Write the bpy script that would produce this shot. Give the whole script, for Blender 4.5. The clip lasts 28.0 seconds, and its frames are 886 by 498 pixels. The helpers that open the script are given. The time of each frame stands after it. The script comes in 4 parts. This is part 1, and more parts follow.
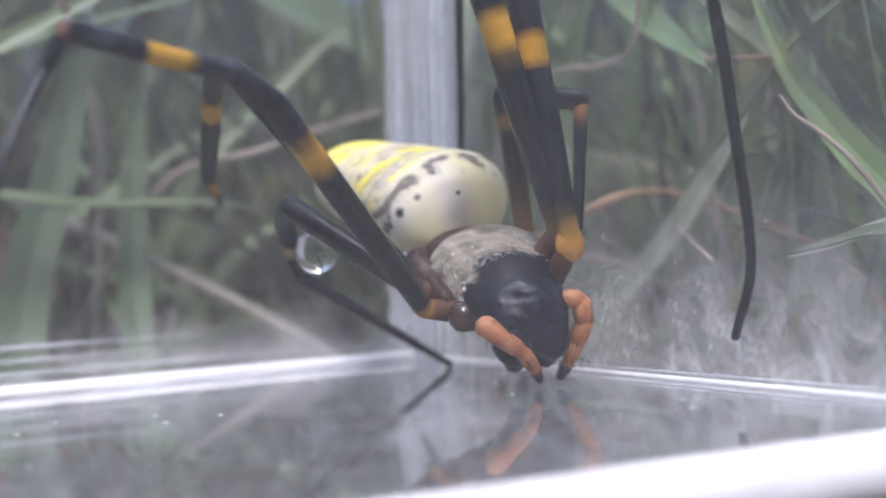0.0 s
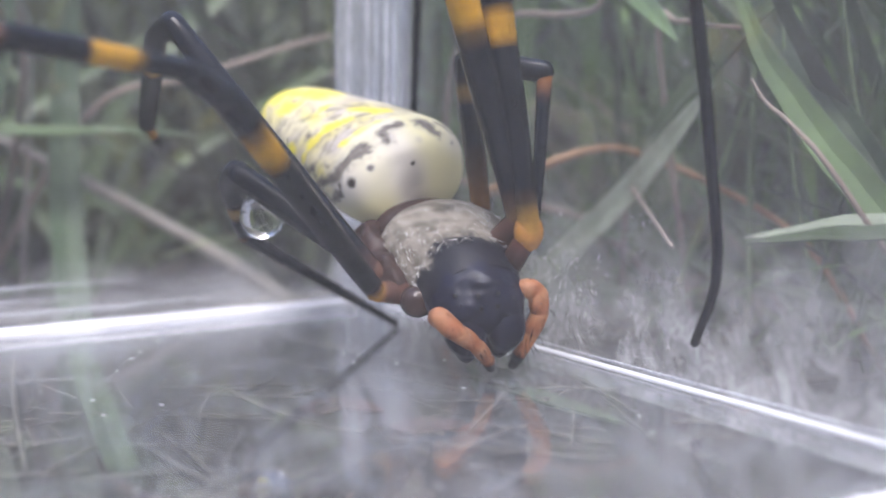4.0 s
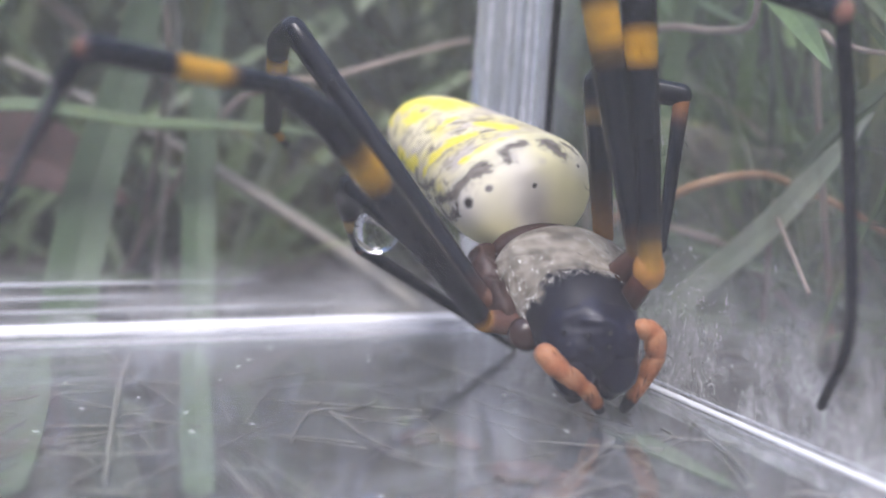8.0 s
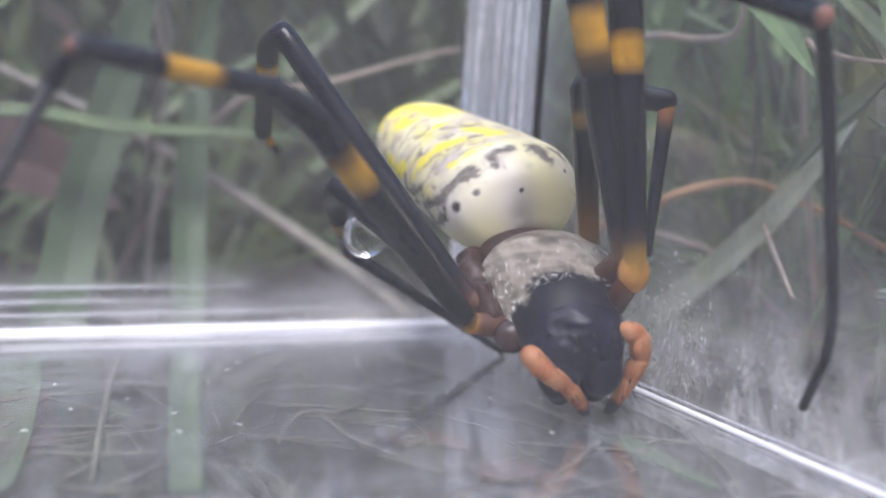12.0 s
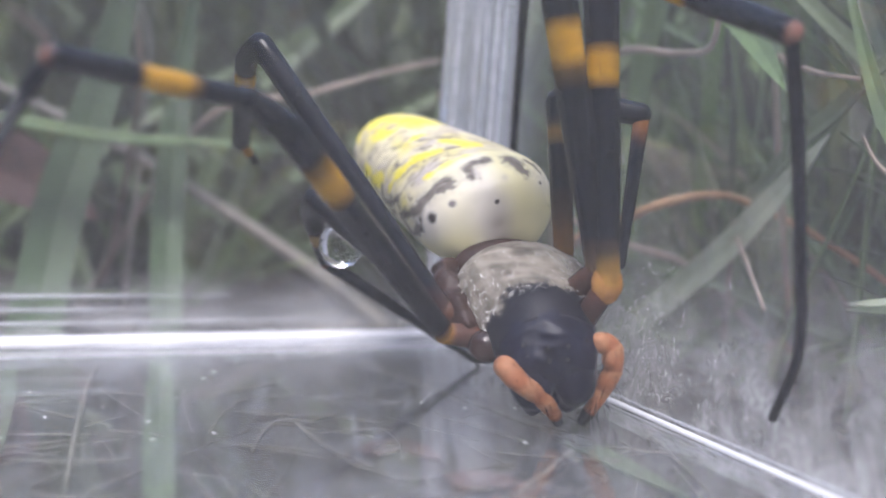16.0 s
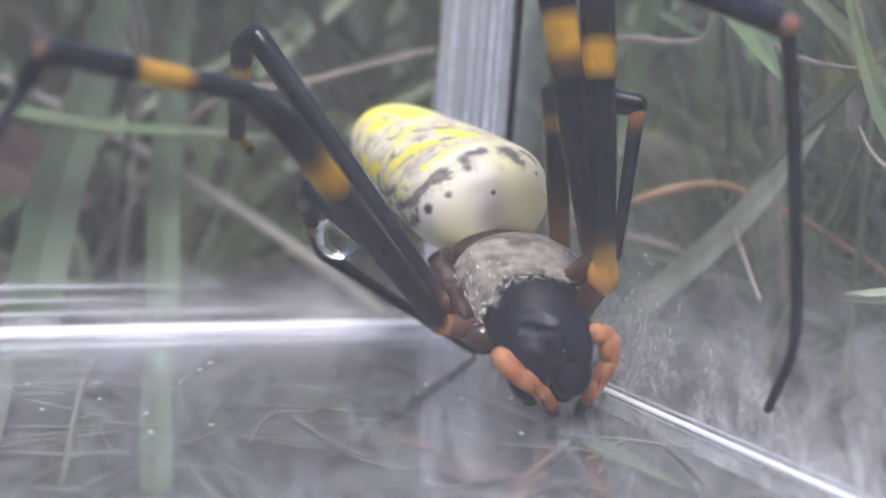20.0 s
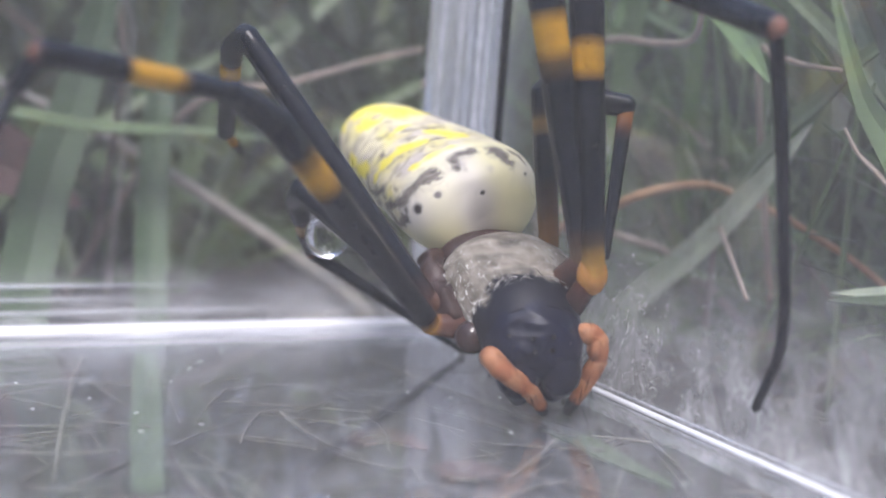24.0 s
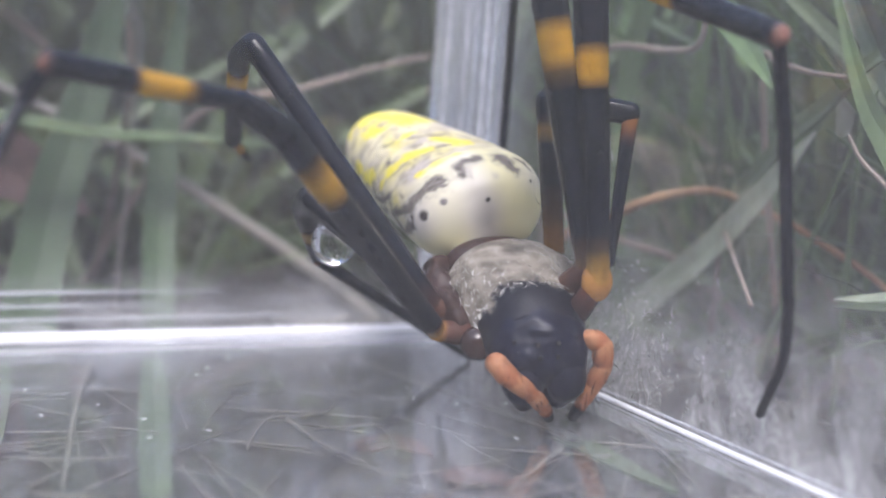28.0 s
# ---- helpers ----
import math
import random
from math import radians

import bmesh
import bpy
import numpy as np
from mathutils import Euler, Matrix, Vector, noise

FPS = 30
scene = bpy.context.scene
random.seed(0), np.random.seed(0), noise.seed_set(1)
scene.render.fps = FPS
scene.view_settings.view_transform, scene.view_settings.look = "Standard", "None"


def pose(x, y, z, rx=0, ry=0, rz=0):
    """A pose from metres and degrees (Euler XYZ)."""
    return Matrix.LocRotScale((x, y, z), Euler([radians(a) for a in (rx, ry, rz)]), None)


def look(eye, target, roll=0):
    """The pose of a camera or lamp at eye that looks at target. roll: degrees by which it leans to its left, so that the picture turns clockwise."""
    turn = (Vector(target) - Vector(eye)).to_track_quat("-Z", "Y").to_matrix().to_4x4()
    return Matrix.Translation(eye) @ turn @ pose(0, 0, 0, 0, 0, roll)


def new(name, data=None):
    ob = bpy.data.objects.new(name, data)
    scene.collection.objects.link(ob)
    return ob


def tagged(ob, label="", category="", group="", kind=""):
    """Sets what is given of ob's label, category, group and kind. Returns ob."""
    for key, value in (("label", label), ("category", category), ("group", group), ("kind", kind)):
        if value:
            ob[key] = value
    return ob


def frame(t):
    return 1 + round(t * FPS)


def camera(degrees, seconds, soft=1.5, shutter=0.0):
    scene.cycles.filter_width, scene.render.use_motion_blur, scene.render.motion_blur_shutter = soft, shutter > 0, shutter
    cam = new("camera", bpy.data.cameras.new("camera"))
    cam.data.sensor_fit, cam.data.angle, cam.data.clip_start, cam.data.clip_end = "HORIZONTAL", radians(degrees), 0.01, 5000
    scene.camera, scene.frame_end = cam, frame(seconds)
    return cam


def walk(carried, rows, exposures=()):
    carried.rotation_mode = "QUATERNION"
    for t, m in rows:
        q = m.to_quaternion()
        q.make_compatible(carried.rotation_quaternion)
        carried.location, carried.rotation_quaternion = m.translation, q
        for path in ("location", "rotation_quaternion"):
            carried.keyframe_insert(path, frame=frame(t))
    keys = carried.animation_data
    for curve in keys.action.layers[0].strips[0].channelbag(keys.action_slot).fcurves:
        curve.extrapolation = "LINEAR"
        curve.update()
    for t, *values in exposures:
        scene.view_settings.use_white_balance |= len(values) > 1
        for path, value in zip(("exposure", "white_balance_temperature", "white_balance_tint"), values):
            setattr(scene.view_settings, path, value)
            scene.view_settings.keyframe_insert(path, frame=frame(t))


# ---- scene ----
# The camera, carried by hand before a clear box. Metres; the builders below take centimetres.
cam = camera(40.0, 28.0, soft=1.8)
cam.data.dof.use_dof, cam.data.dof.focus_distance, cam.data.dof.aperture_fstop = True, 0.086, 27.0
PATH = [
    (0, (-0.05158, -0.11698, 0.00883), (-0.01009, -0.02601, 0.01071), -3.54),
    (0.5, (-0.05107, -0.11701, 0.00912), (-0.00966, -0.02600, 0.01095), -3.79),
    (1, (-0.05084, -0.11696, 0.00945), (-0.00970, -0.02586, 0.01239), -4.09),
    (1.5, (-0.05100, -0.11684, 0.00998), (-0.00957, -0.02588, 0.01314), -4.09),
    (2, (-0.05088, -0.11719, 0.00984), (-0.01007, -0.02595, 0.01318), -3.96),
    (2.5, (-0.05098, -0.11718, 0.00985), (-0.00956, -0.02621, 0.01301), -3.95),
    (3, (-0.05079, -0.11671, 0.01070), (-0.01031, -0.02536, 0.01492), -3.85),
    (3.5, (-0.05191, -0.11345, 0.01544), (-0.00365, -0.02617, 0.00814), -2.16),
    (5.5, (-0.04666, -0.11239, 0.01951), (-0.01093, -0.01969, 0.00812), 1.29),
    (6, (-0.04626, -0.11134, 0.01996), (-0.01028, -0.01882, 0.00788), 1.64),
    (6.5, (-0.04613, -0.11169, 0.02005), (-0.01140, -0.01858, 0.00890), 1.54),
    (7, (-0.04635, -0.11120, 0.01977), (-0.01333, -0.01746, 0.00874), 1.68),
    (7.5, (-0.04592, -0.11044, 0.02009), (-0.01194, -0.01711, 0.00852), 1.92),
    (8, (-0.04585, -0.11021, 0.01990), (-0.01236, -0.01662, 0.00905), 1.53),
    (8.5, (-0.04564, -0.11019, 0.02024), (-0.01258, -0.01643, 0.00950), 1.63),
    (9, (-0.04522, -0.10995, 0.02030), (-0.01214, -0.01616, 0.00988), 1.68),
    (9.5, (-0.04511, -0.10928, 0.01989), (-0.01137, -0.01581, 0.00873), 1.80),
    (10, (-0.04620, -0.11133, 0.01995), (-0.01200, -0.01798, 0.00917), 1.78),
    (10.5, (-0.04573, -0.11101, 0.02014), (-0.01188, -0.01738, 0.01081), 1.78),
    (11, (-0.04566, -0.11135, 0.01997), (-0.01185, -0.01769, 0.01071), 1.88),
    (11.5, (-0.04566, -0.11118, 0.01942), (-0.01210, -0.01744, 0.01018), 1.58),
    (12, (-0.04569, -0.11114, 0.01929), (-0.01170, -0.01760, 0.00954), 1.76),
    (12.5, (-0.04567, -0.11122, 0.01957), (-0.01000, -0.01834, 0.00949), 1.83),
    (14.5, (-0.04549, -0.11152, 0.01943), (-0.00938, -0.01876, 0.00979), 2.42),
    (15, (-0.04566, -0.11186, 0.01952), (-0.00958, -0.01906, 0.01015), 2.30),
    (15.5, (-0.04559, -0.11149, 0.01942), (-0.00984, -0.01852, 0.01049), 2.31),
    (16, (-0.04541, -0.11184, 0.01928), (-0.01008, -0.01870, 0.01054), 2.18),
    (16.5, (-0.04575, -0.11157, 0.01941), (-0.01025, -0.01851, 0.01048), 2.59),
    (17, (-0.04583, -0.11225, 0.01952), (-0.00989, -0.01934, 0.01079), 2.40),
    (17.5, (-0.04540, -0.11193, 0.01975), (-0.00950, -0.01900, 0.01116), 2.29),
    (18, (-0.04539, -0.11210, 0.01984), (-0.01047, -0.01879, 0.01120), 2.09),
    (18.5, (-0.04579, -0.11205, 0.01954), (-0.01080, -0.01882, 0.01033), 2.19),
    (19, (-0.04565, -0.11224, 0.01969), (-0.01040, -0.01909, 0.01065), 2.20),
    (19.5, (-0.04570, -0.11225, 0.01979), (-0.01005, -0.01932, 0.01008), 2.22),
    (20, (-0.04546, -0.11187, 0.01970), (-0.00982, -0.01896, 0.00977), 2.09),
    (20.5, (-0.04580, -0.11226, 0.01980), (-0.01056, -0.01921, 0.00980), 2.07),
    (21, (-0.04552, -0.11222, 0.01991), (-0.01048, -0.01912, 0.00965), 1.87),
    (21.5, (-0.04555, -0.11210, 0.01999), (-0.01017, -0.01919, 0.00925), 2.02),
    (23.5, (-0.04564, -0.11194, 0.01996), (-0.00950, -0.01923, 0.01001), 2.06),
    (24, (-0.04591, -0.11208, 0.01986), (-0.00911, -0.01964, 0.00981), 2.21),
    (24.5, (-0.04568, -0.11196, 0.01979), (-0.00936, -0.01934, 0.00975), 2.28),
    (25, (-0.04566, -0.11177, 0.02004), (-0.00935, -0.01916, 0.00981), 2.25),
    (25.5, (-0.04561, -0.11185, 0.01997), (-0.00920, -0.01927, 0.00977), 2.12),
    (26, (-0.04592, -0.11202, 0.02004), (-0.00958, -0.01942, 0.00984), 2.13),
    (26.5, (-0.04585, -0.11224, 0.02013), (-0.00936, -0.01965, 0.01040), 2.09),
    (27, (-0.04573, -0.11195, 0.01985), (-0.00935, -0.01929, 0.01024), 2.21),
    (27.5, (-0.04585, -0.11254, 0.02015), (-0.01008, -0.01967, 0.01032), 1.98),
    (28, (-0.04604, -0.11257, 0.02009), (-0.00975, -0.01990, 0.01038), 2.08),
]
EXPOSURE = 1.49
walk(cam, [(t, look(eye, target, roll)) for t, eye, target, roll in PATH], exposures=[(t, EXPOSURE + more, 6250, 18) for t, more in ((0, 0), (1, 0.02), (2, 0.12), (3.2, 0.13), (5.5, 0.01), (28, 0.01))])

# ---- daylight: open shade under a bright hazy sky ----
world = bpy.data.worlds.new("sky")
scene.world = world
world.use_nodes = True
sky = world.node_tree.nodes.new("ShaderNodeTexSky")
sky.sky_type, sky.sun_disc, sky.sun_elevation, sky.sun_rotation = "NISHITA", False, radians(52), radians(200)
sky.air_density, sky.dust_density = 1.0, 1.5
world.node_tree.nodes["Background"].inputs["Strength"].default_value = 0.12
world.node_tree.links.new(sky.outputs["Color"], world.node_tree.nodes["Background"].inputs["Color"])
sun = new("sun", bpy.data.lights.new("sun", "SUN"))
sun.data.energy, sun.data.angle, sun.data.color = 1.0, radians(25), (1.0, 0.96, 0.9)
sun.matrix_world = look((-0.2, -0.5, 0.9), (0, 0, 0))

# ---- materials ----


def material(name, colour, rough=0.5, spread=0.25, scale=300.0, fine=2500.0, bump=0.15, attribute="", island=0.0, single=0.0, **sockets):
    """A surface with variation at two scales; its colour is given or read from a pigment attribute."""
    mat = bpy.data.materials.new(name)
    mat.use_nodes = True
    tree = mat.node_tree
    nodes, links = tree.nodes, tree.links
    bsdf = nodes["Principled BSDF"]
    bsdf.inputs["Roughness"].default_value = rough
    for key, value in sockets.items():
        bsdf.inputs[key.replace("_", " ")].default_value = value
    where = nodes.new("ShaderNodeTexCoord")
    coarse, grain = nodes.new("ShaderNodeTexNoise"), nodes.new("ShaderNodeTexNoise")
    coarse.inputs["Scale"].default_value, grain.inputs["Scale"].default_value = scale, fine
    coarse.inputs["Detail"].default_value = 4.0
    for tex in (coarse, grain):
        links.new(where.outputs["Object"], tex.inputs["Vector"])
    both = nodes.new("ShaderNodeMath")
    both.operation = "MULTIPLY_ADD"
    links.new(grain.outputs["Fac"], both.inputs[0])
    both.inputs[1].default_value = 0.4
    links.new(coarse.outputs["Fac"], both.inputs[2])
    span = nodes.new("ShaderNodeMapRange")
    span.inputs["From Min"].default_value, span.inputs["From Max"].default_value = 0.4, 1.0
    span.inputs["To Min"].default_value, span.inputs["To Max"].default_value = 1.0 - spread, 1.0 + spread
    links.new(both.outputs[0], span.inputs["Value"])
    value = span.outputs["Result"]
    if island:
        info = nodes.new("ShaderNodeNewGeometry")
        vary = nodes.new("ShaderNodeMapRange")
        vary.inputs["To Min"].default_value, vary.inputs["To Max"].default_value = 1.0 - island, 1.0 + island
        links.new(info.outputs["Random Per Island"], vary.inputs["Value"])
        times = nodes.new("ShaderNodeMath")
        times.operation = "MULTIPLY"
        links.new(value, times.inputs[0])
        links.new(vary.outputs["Result"], times.inputs[1])
        value = times.outputs[0]
    if single:
        info, vary, times = nodes.new("ShaderNodeObjectInfo"), nodes.new("ShaderNodeMapRange"), nodes.new("ShaderNodeMath")
        vary.inputs["To Min"].default_value, vary.inputs["To Max"].default_value = 1.0 - single, 1.0 + single
        times.operation = "MULTIPLY"
        links.new(info.outputs["Random"], vary.inputs["Value"])
        links.new(value, times.inputs[0])
        links.new(vary.outputs["Result"], times.inputs[1])
        value = times.outputs[0]
    mix = nodes.new("ShaderNodeVectorMath")
    mix.operation = "SCALE"
    links.new(value, mix.inputs["Scale"])
    if attribute:
        pigment = nodes.new("ShaderNodeAttribute")
        pigment.attribute_name = attribute
        links.new(pigment.outputs["Color"], mix.inputs[0])
    else:
        mix.inputs[0].default_value = colour
    links.new(mix.outputs["Vector"], bsdf.inputs["Base Color"])
    relief = nodes.new("ShaderNodeBump")
    relief.inputs["Strength"].default_value, relief.inputs["Distance"].default_value = bump, 0.0002
    links.new(both.outputs[0], relief.inputs["Height"])
    links.new(relief.outputs["Normal"], bsdf.inputs["Normal"])
    return mat


def plastic(name, haze, scale, rough=0.0, stretch=(1, 1, 1), low=0.45, high=0.75, least=0.35, body=(0.97, 0.985, 1.0), shine=0.5, tint=(0.74, 0.75, 0.77), low_haze=0.0, reach=0.012, smears=0.0):
    """Clear moulded plastic with a dusty film and rubbed scratches; on edges the film paints sky glare."""
    mat = bpy.data.materials.new(name)
    mat.use_nodes = True
    nodes, links = mat.node_tree.nodes, mat.node_tree.links
    clear = nodes["Principled BSDF"]
    clear.inputs["Base Color"].default_value = (*body, 1)
    clear.inputs["Transmission Weight"].default_value, clear.inputs["Specular IOR Level"].default_value = 1.0, shine
    clear.inputs["Roughness"].default_value, clear.inputs["IOR"].default_value = rough, 1.47
    dust_and_glare = nodes.new("ShaderNodeBsdfDiffuse")
    dust_and_glare.inputs["Color"].default_value = (*tint, 1)
    where, turn = nodes.new("ShaderNodeTexCoord"), nodes.new("ShaderNodeMapping")
    turn.inputs["Scale"].default_value = stretch
    links.new(where.outputs["Object"], turn.inputs["Vector"])
    film, speck = nodes.new("ShaderNodeTexNoise"), nodes.new("ShaderNodeTexNoise")
    film.inputs["Scale"].default_value, speck.inputs["Scale"].default_value = scale, scale * 14
    film.inputs["Detail"].default_value, speck.inputs["Detail"].default_value = 5.0, 3.0
    for tex in (film, speck):
        links.new(turn.outputs["Vector"], tex.inputs["Vector"])
    times = nodes.new("ShaderNodeMath")
    times.operation = "MULTIPLY"
    links.new(film.outputs["Fac"], times.inputs[0])
    links.new(speck.outputs["Fac"], times.inputs[1])
    span = nodes.new("ShaderNodeMapRange")
    span.inputs["From Min"].default_value, span.inputs["From Max"].default_value = low * low, high * high
    span.inputs["To Min"].default_value, span.inputs["To Max"].default_value = haze * least, haze
    links.new(times.outputs[0], span.inputs["Value"])
    amount = span.outputs["Result"]
    # extra haze low on a pane: grime on the side, painted glow behind
    if low_haze:
        split, fall = nodes.new("ShaderNodeSeparateXYZ"), nodes.new("ShaderNodeMapRange")
        fall.interpolation_type = "SMOOTHSTEP"
        links.new(where.outputs["Object"], split.inputs["Vector"])
        links.new(split.outputs["Z"], fall.inputs["Value"])
        fall.inputs["From Min"].default_value, fall.inputs["From Max"].default_value = 0.0, reach
        fall.inputs["To Min"].default_value, fall.inputs["To Max"].default_value = low_haze, 0.0
        patch, add = nodes.new("ShaderNodeMath"), nodes.new("ShaderNodeMath")
        patch.operation, add.operation = "MULTIPLY", "MULTIPLY_ADD"
        spots = nodes.new("ShaderNodeMapRange")
        spots.inputs["From Min"].default_value, spots.inputs["From Max"].default_value = 0.40, 0.60
        spots.inputs["To Min"].default_value, spots.inputs["To Max"].default_value = 0.15, 1.6
        clot = nodes.new("ShaderNodeTexNoise")
        clot.inputs["Scale"].default_value, clot.inputs["Detail"].default_value, clot.inputs["Distortion"].default_value = 330.0, 6.0, 0.6
        links.new(turn.outputs["Vector"], clot.inputs["Vector"])
        both = nodes.new("ShaderNodeMath")
        both.operation = "MULTIPLY_ADD"
        both.inputs[1].default_value = 0.55
        links.new(clot.outputs["Fac"], both.inputs[0])
        half = nodes.new("ShaderNodeMath")
        half.operation = "MULTIPLY"
        half.inputs[1].default_value = 0.45
        links.new(film.outputs["Fac"], half.inputs[0])
        links.new(half.outputs[0], both.inputs[2])
        links.new(both.outputs[0], spots.inputs["Value"])
        links.new(spots.outputs["Result"], patch.inputs[0])
        links.new(fall.outputs["Result"], patch.inputs[1])
        links.new(patch.outputs[0], add.inputs[0])
        grit = nodes.new("ShaderNodeMath")
        grit.operation = "MULTIPLY_ADD"
        grit.inputs[1].default_value, grit.inputs[2].default_value = 1.2, 0.4
        links.new(speck.outputs["Fac"], grit.inputs[0])
        links.new(grit.outputs[0], add.inputs[1])
        links.new(amount, add.inputs[2])
        amount = add.outputs[0]
    for angle in (25, -40, 75) if smears else ():
        lay, wipe, keep, total = nodes.new("ShaderNodeMapping"), nodes.new("ShaderNodeTexNoise"), nodes.new("ShaderNodeMapRange"), nodes.new("ShaderNodeMath")
        lay.vector_type = "TEXTURE"
        lay.inputs["Rotation"].default_value, lay.inputs["Scale"].default_value = (0, 0, radians(angle)), (0.016, 0.0011, 0.01)
        wipe.inputs["Scale"].default_value, wipe.inputs["Detail"].default_value, wipe.inputs["Distortion"].default_value = 1.0, 2.0, 0.5
        keep.inputs["From Min"].default_value, keep.inputs["From Max"].default_value = 0.52, 0.72
        keep.inputs["To Min"].default_value, keep.inputs["To Max"].default_value = 0.0, smears
        links.new(where.outputs["Object"], lay.inputs["Vector"])
        links.new(lay.outputs["Vector"], wipe.inputs["Vector"])
        links.new(wipe.outputs["Fac"], keep.inputs["Value"])
        total.operation = "ADD"
        links.new(amount, total.inputs[0])
        links.new(keep.outputs["Result"], total.inputs[1])
        amount = total.outputs[0]
    mix = nodes.new("ShaderNodeMixShader")
    links.new(amount, mix.inputs["Fac"])
    links.new(clear.outputs["BSDF"], mix.inputs[1])
    links.new(dust_and_glare.outputs["BSDF"], mix.inputs[2])
    links.new(mix.outputs["Shader"], nodes["Material Output"].inputs["Surface"])
    return mat


M_PANE = plastic("clear_plastic_pane", 0.035, 60)
# Filmy front, its haze raised as a veil over the dark tones.
M_FRONT = plastic("filmy_plastic_front", 0.052, 25, low=0.3, high=0.7, least=0.6)
# Back pane, hazed towards its foot to paint the milky glow there.
M_BACK = plastic("clouded_plastic_pane", 0.035, 60, stretch=(0.35, 1, 1), low_haze=0.48, reach=0.0105)
M_FLOOR = plastic("scuffed_plastic_floor", 0.032, 90, 0.008, shine=0.2, low=0.42, high=0.68, least=0.3, stretch=(1, 2.5, 1), tint=(0.60, 0.66, 0.76), smears=0.075)
# Corner hazed in pale streaks that paint the sky it would refract.
M_POST = plastic("sky_streaked_corner", 0.62, 480, stretch=(1, 1, 0.002), low=0.40, high=0.64, least=0.42, body=(0.97, 0.975, 0.98), tint=(0.50, 0.52, 0.57))
# Edges and ribs coloured white for the sky light that clear plastic carries.
M_RIM = plastic("sky_whitened_edge", 1.0, 150, 0.25, stretch=(0.1, 1, 1), low=0.2, high=0.5, least=0.7, tint=(0.93, 0.94, 0.97))
M_RIB = plastic("whitened_plastic_rib", 0.6, 150, 0.1, stretch=(0.1, 1, 1), low=0.3, high=0.6, least=0.3, tint=(0.85, 0.87, 0.92))
# Dusty side, its haze raised further to brighten the grass seen through it.
M_DUSTY = plastic("dusty_plastic_side", 0.08, 130, tint=(0.72, 0.72, 0.72), low_haze=0.48, reach=0.0185)
M_CHITIN = material("leg_chitin", (0, 0, 0), 0.22, 0.35, 400, 3000, 0.12, "pigment", Specular_IOR_Level=0.28)
M_FOLD = material("hip_fold", (0.04, 0.017, 0.011), 0.5, 0.6, 900, 4000, 0.6)
M_HEAD = material("head_chitin", (0.004, 0.005, 0.019), 0.34, 0.5, 500, 3000, 0.12, Specular_IOR_Level=0.24)
M_SHELL = material("carapace_felt", (0, 0, 0), 0.42, 0.25, 500, 3000, 0.25, "pigment", Specular_IOR_Level=0.25)
M_HAIR = material("silver_hair", (0.62, 0.59, 0.53), 0.35, 0.2, 500, 3000, 0.0, island=0.6)
M_SKIN = material("abdomen_skin", (0, 0, 0), 0.5, 0.12, 500, 3500, 0.25, "pigment")
M_PALP = material("palp_skin", (0, 0, 0), 0.55, 0.35, 1500, 6000, 0.6, "pigment")
M_EYE = material("eye_lens", (0.01, 0.008, 0.008), 0.06, 0.1, 500, 2000, 0.0)
M_SOIL = material("soil", (0.050, 0.046, 0.040), 0.95, 0.6, 60, 900, 1.0)
M_GRASS = material("grass_leaf", (0.090, 0.110, 0.036), 0.5, 0.25, 150, 1200, 0.3, island=0.6)
M_DULLSTRAW = material("weathered_straw", (0.29, 0.265, 0.22), 0.8, 0.3, 200, 1500, 0.4)
M_BLADE = material("blade_leaf", (0.098, 0.14, 0.052), 0.45, 0.3, 150, 1200, 0.5, single=0.25)
M_LIGHTBLADE = material("young_leaf", (0.145, 0.225, 0.075), 0.45, 0.3, 150, 1200, 0.5, single=0.35)
M_DEEP = material("deep_leaf", (0.043, 0.076, 0.029), 0.62, 0.3, 150, 1200, 0.5)
M_PALE = material("pale_leaf", (0.47, 0.53, 0.36), 0.5, 0.3, 150, 1200, 0.4, single=0.15)
# The dark blades' leaf again, lightened for the haze of the floor above.
M_PRESSED = material("lightened_pressed_leaf", (0.105, 0.14, 0.078), 0.55, 0.3, 150, 1200, 0.4)
M_PRESSEDSTRAW = material("pressed_straw", (0.16, 0.147, 0.125), 0.8, 0.3, 200, 1500, 0.4)
# Grass colour raised above M_GRASS to brighten the patch on the right.
M_RIGHTGRASS = material("brightened_grass_leaf", (0.125, 0.22, 0.05), 0.5, 0.25, 150, 1200, 0.3, island=0.6)
M_STEMS = material("fine_stems", (0.15, 0.22, 0.08), 0.6, 0.25, 150, 1200, 0.3, island=0.65)
M_STRAW = material("dry_straw", (0.33, 0.26, 0.2), 0.7, 0.3, 200, 1500, 0.4)
M_STEM = material("orange_stem", (0.36, 0.2, 0.09), 0.6, 0.3, 200, 1500, 0.3)
M_DEADLEAF = material("dead_leaf", (0.11, 0.062, 0.05), 0.8, 0.7, 250, 1200, 0.6)
M_LINT = material("lint_fibre", (0.6, 0.6, 0.58), 0.8, 0.1)
M_LITTER = material("litter", (0.16, 0.14, 0.11), 0.9, 0.3, 200, 1500, 0.4, island=0.5)

# ---- builders, in centimetres ----
CM = 0.01
ORIGIN = {}


def thing(name, at, label, category, group=""):
    ob = new(name)
    ob.empty_display_size = 0.01
    ob.location = Vector(at) * CM
    ORIGIN[ob.name] = Vector(at)
    return tagged(ob, label, category, group)


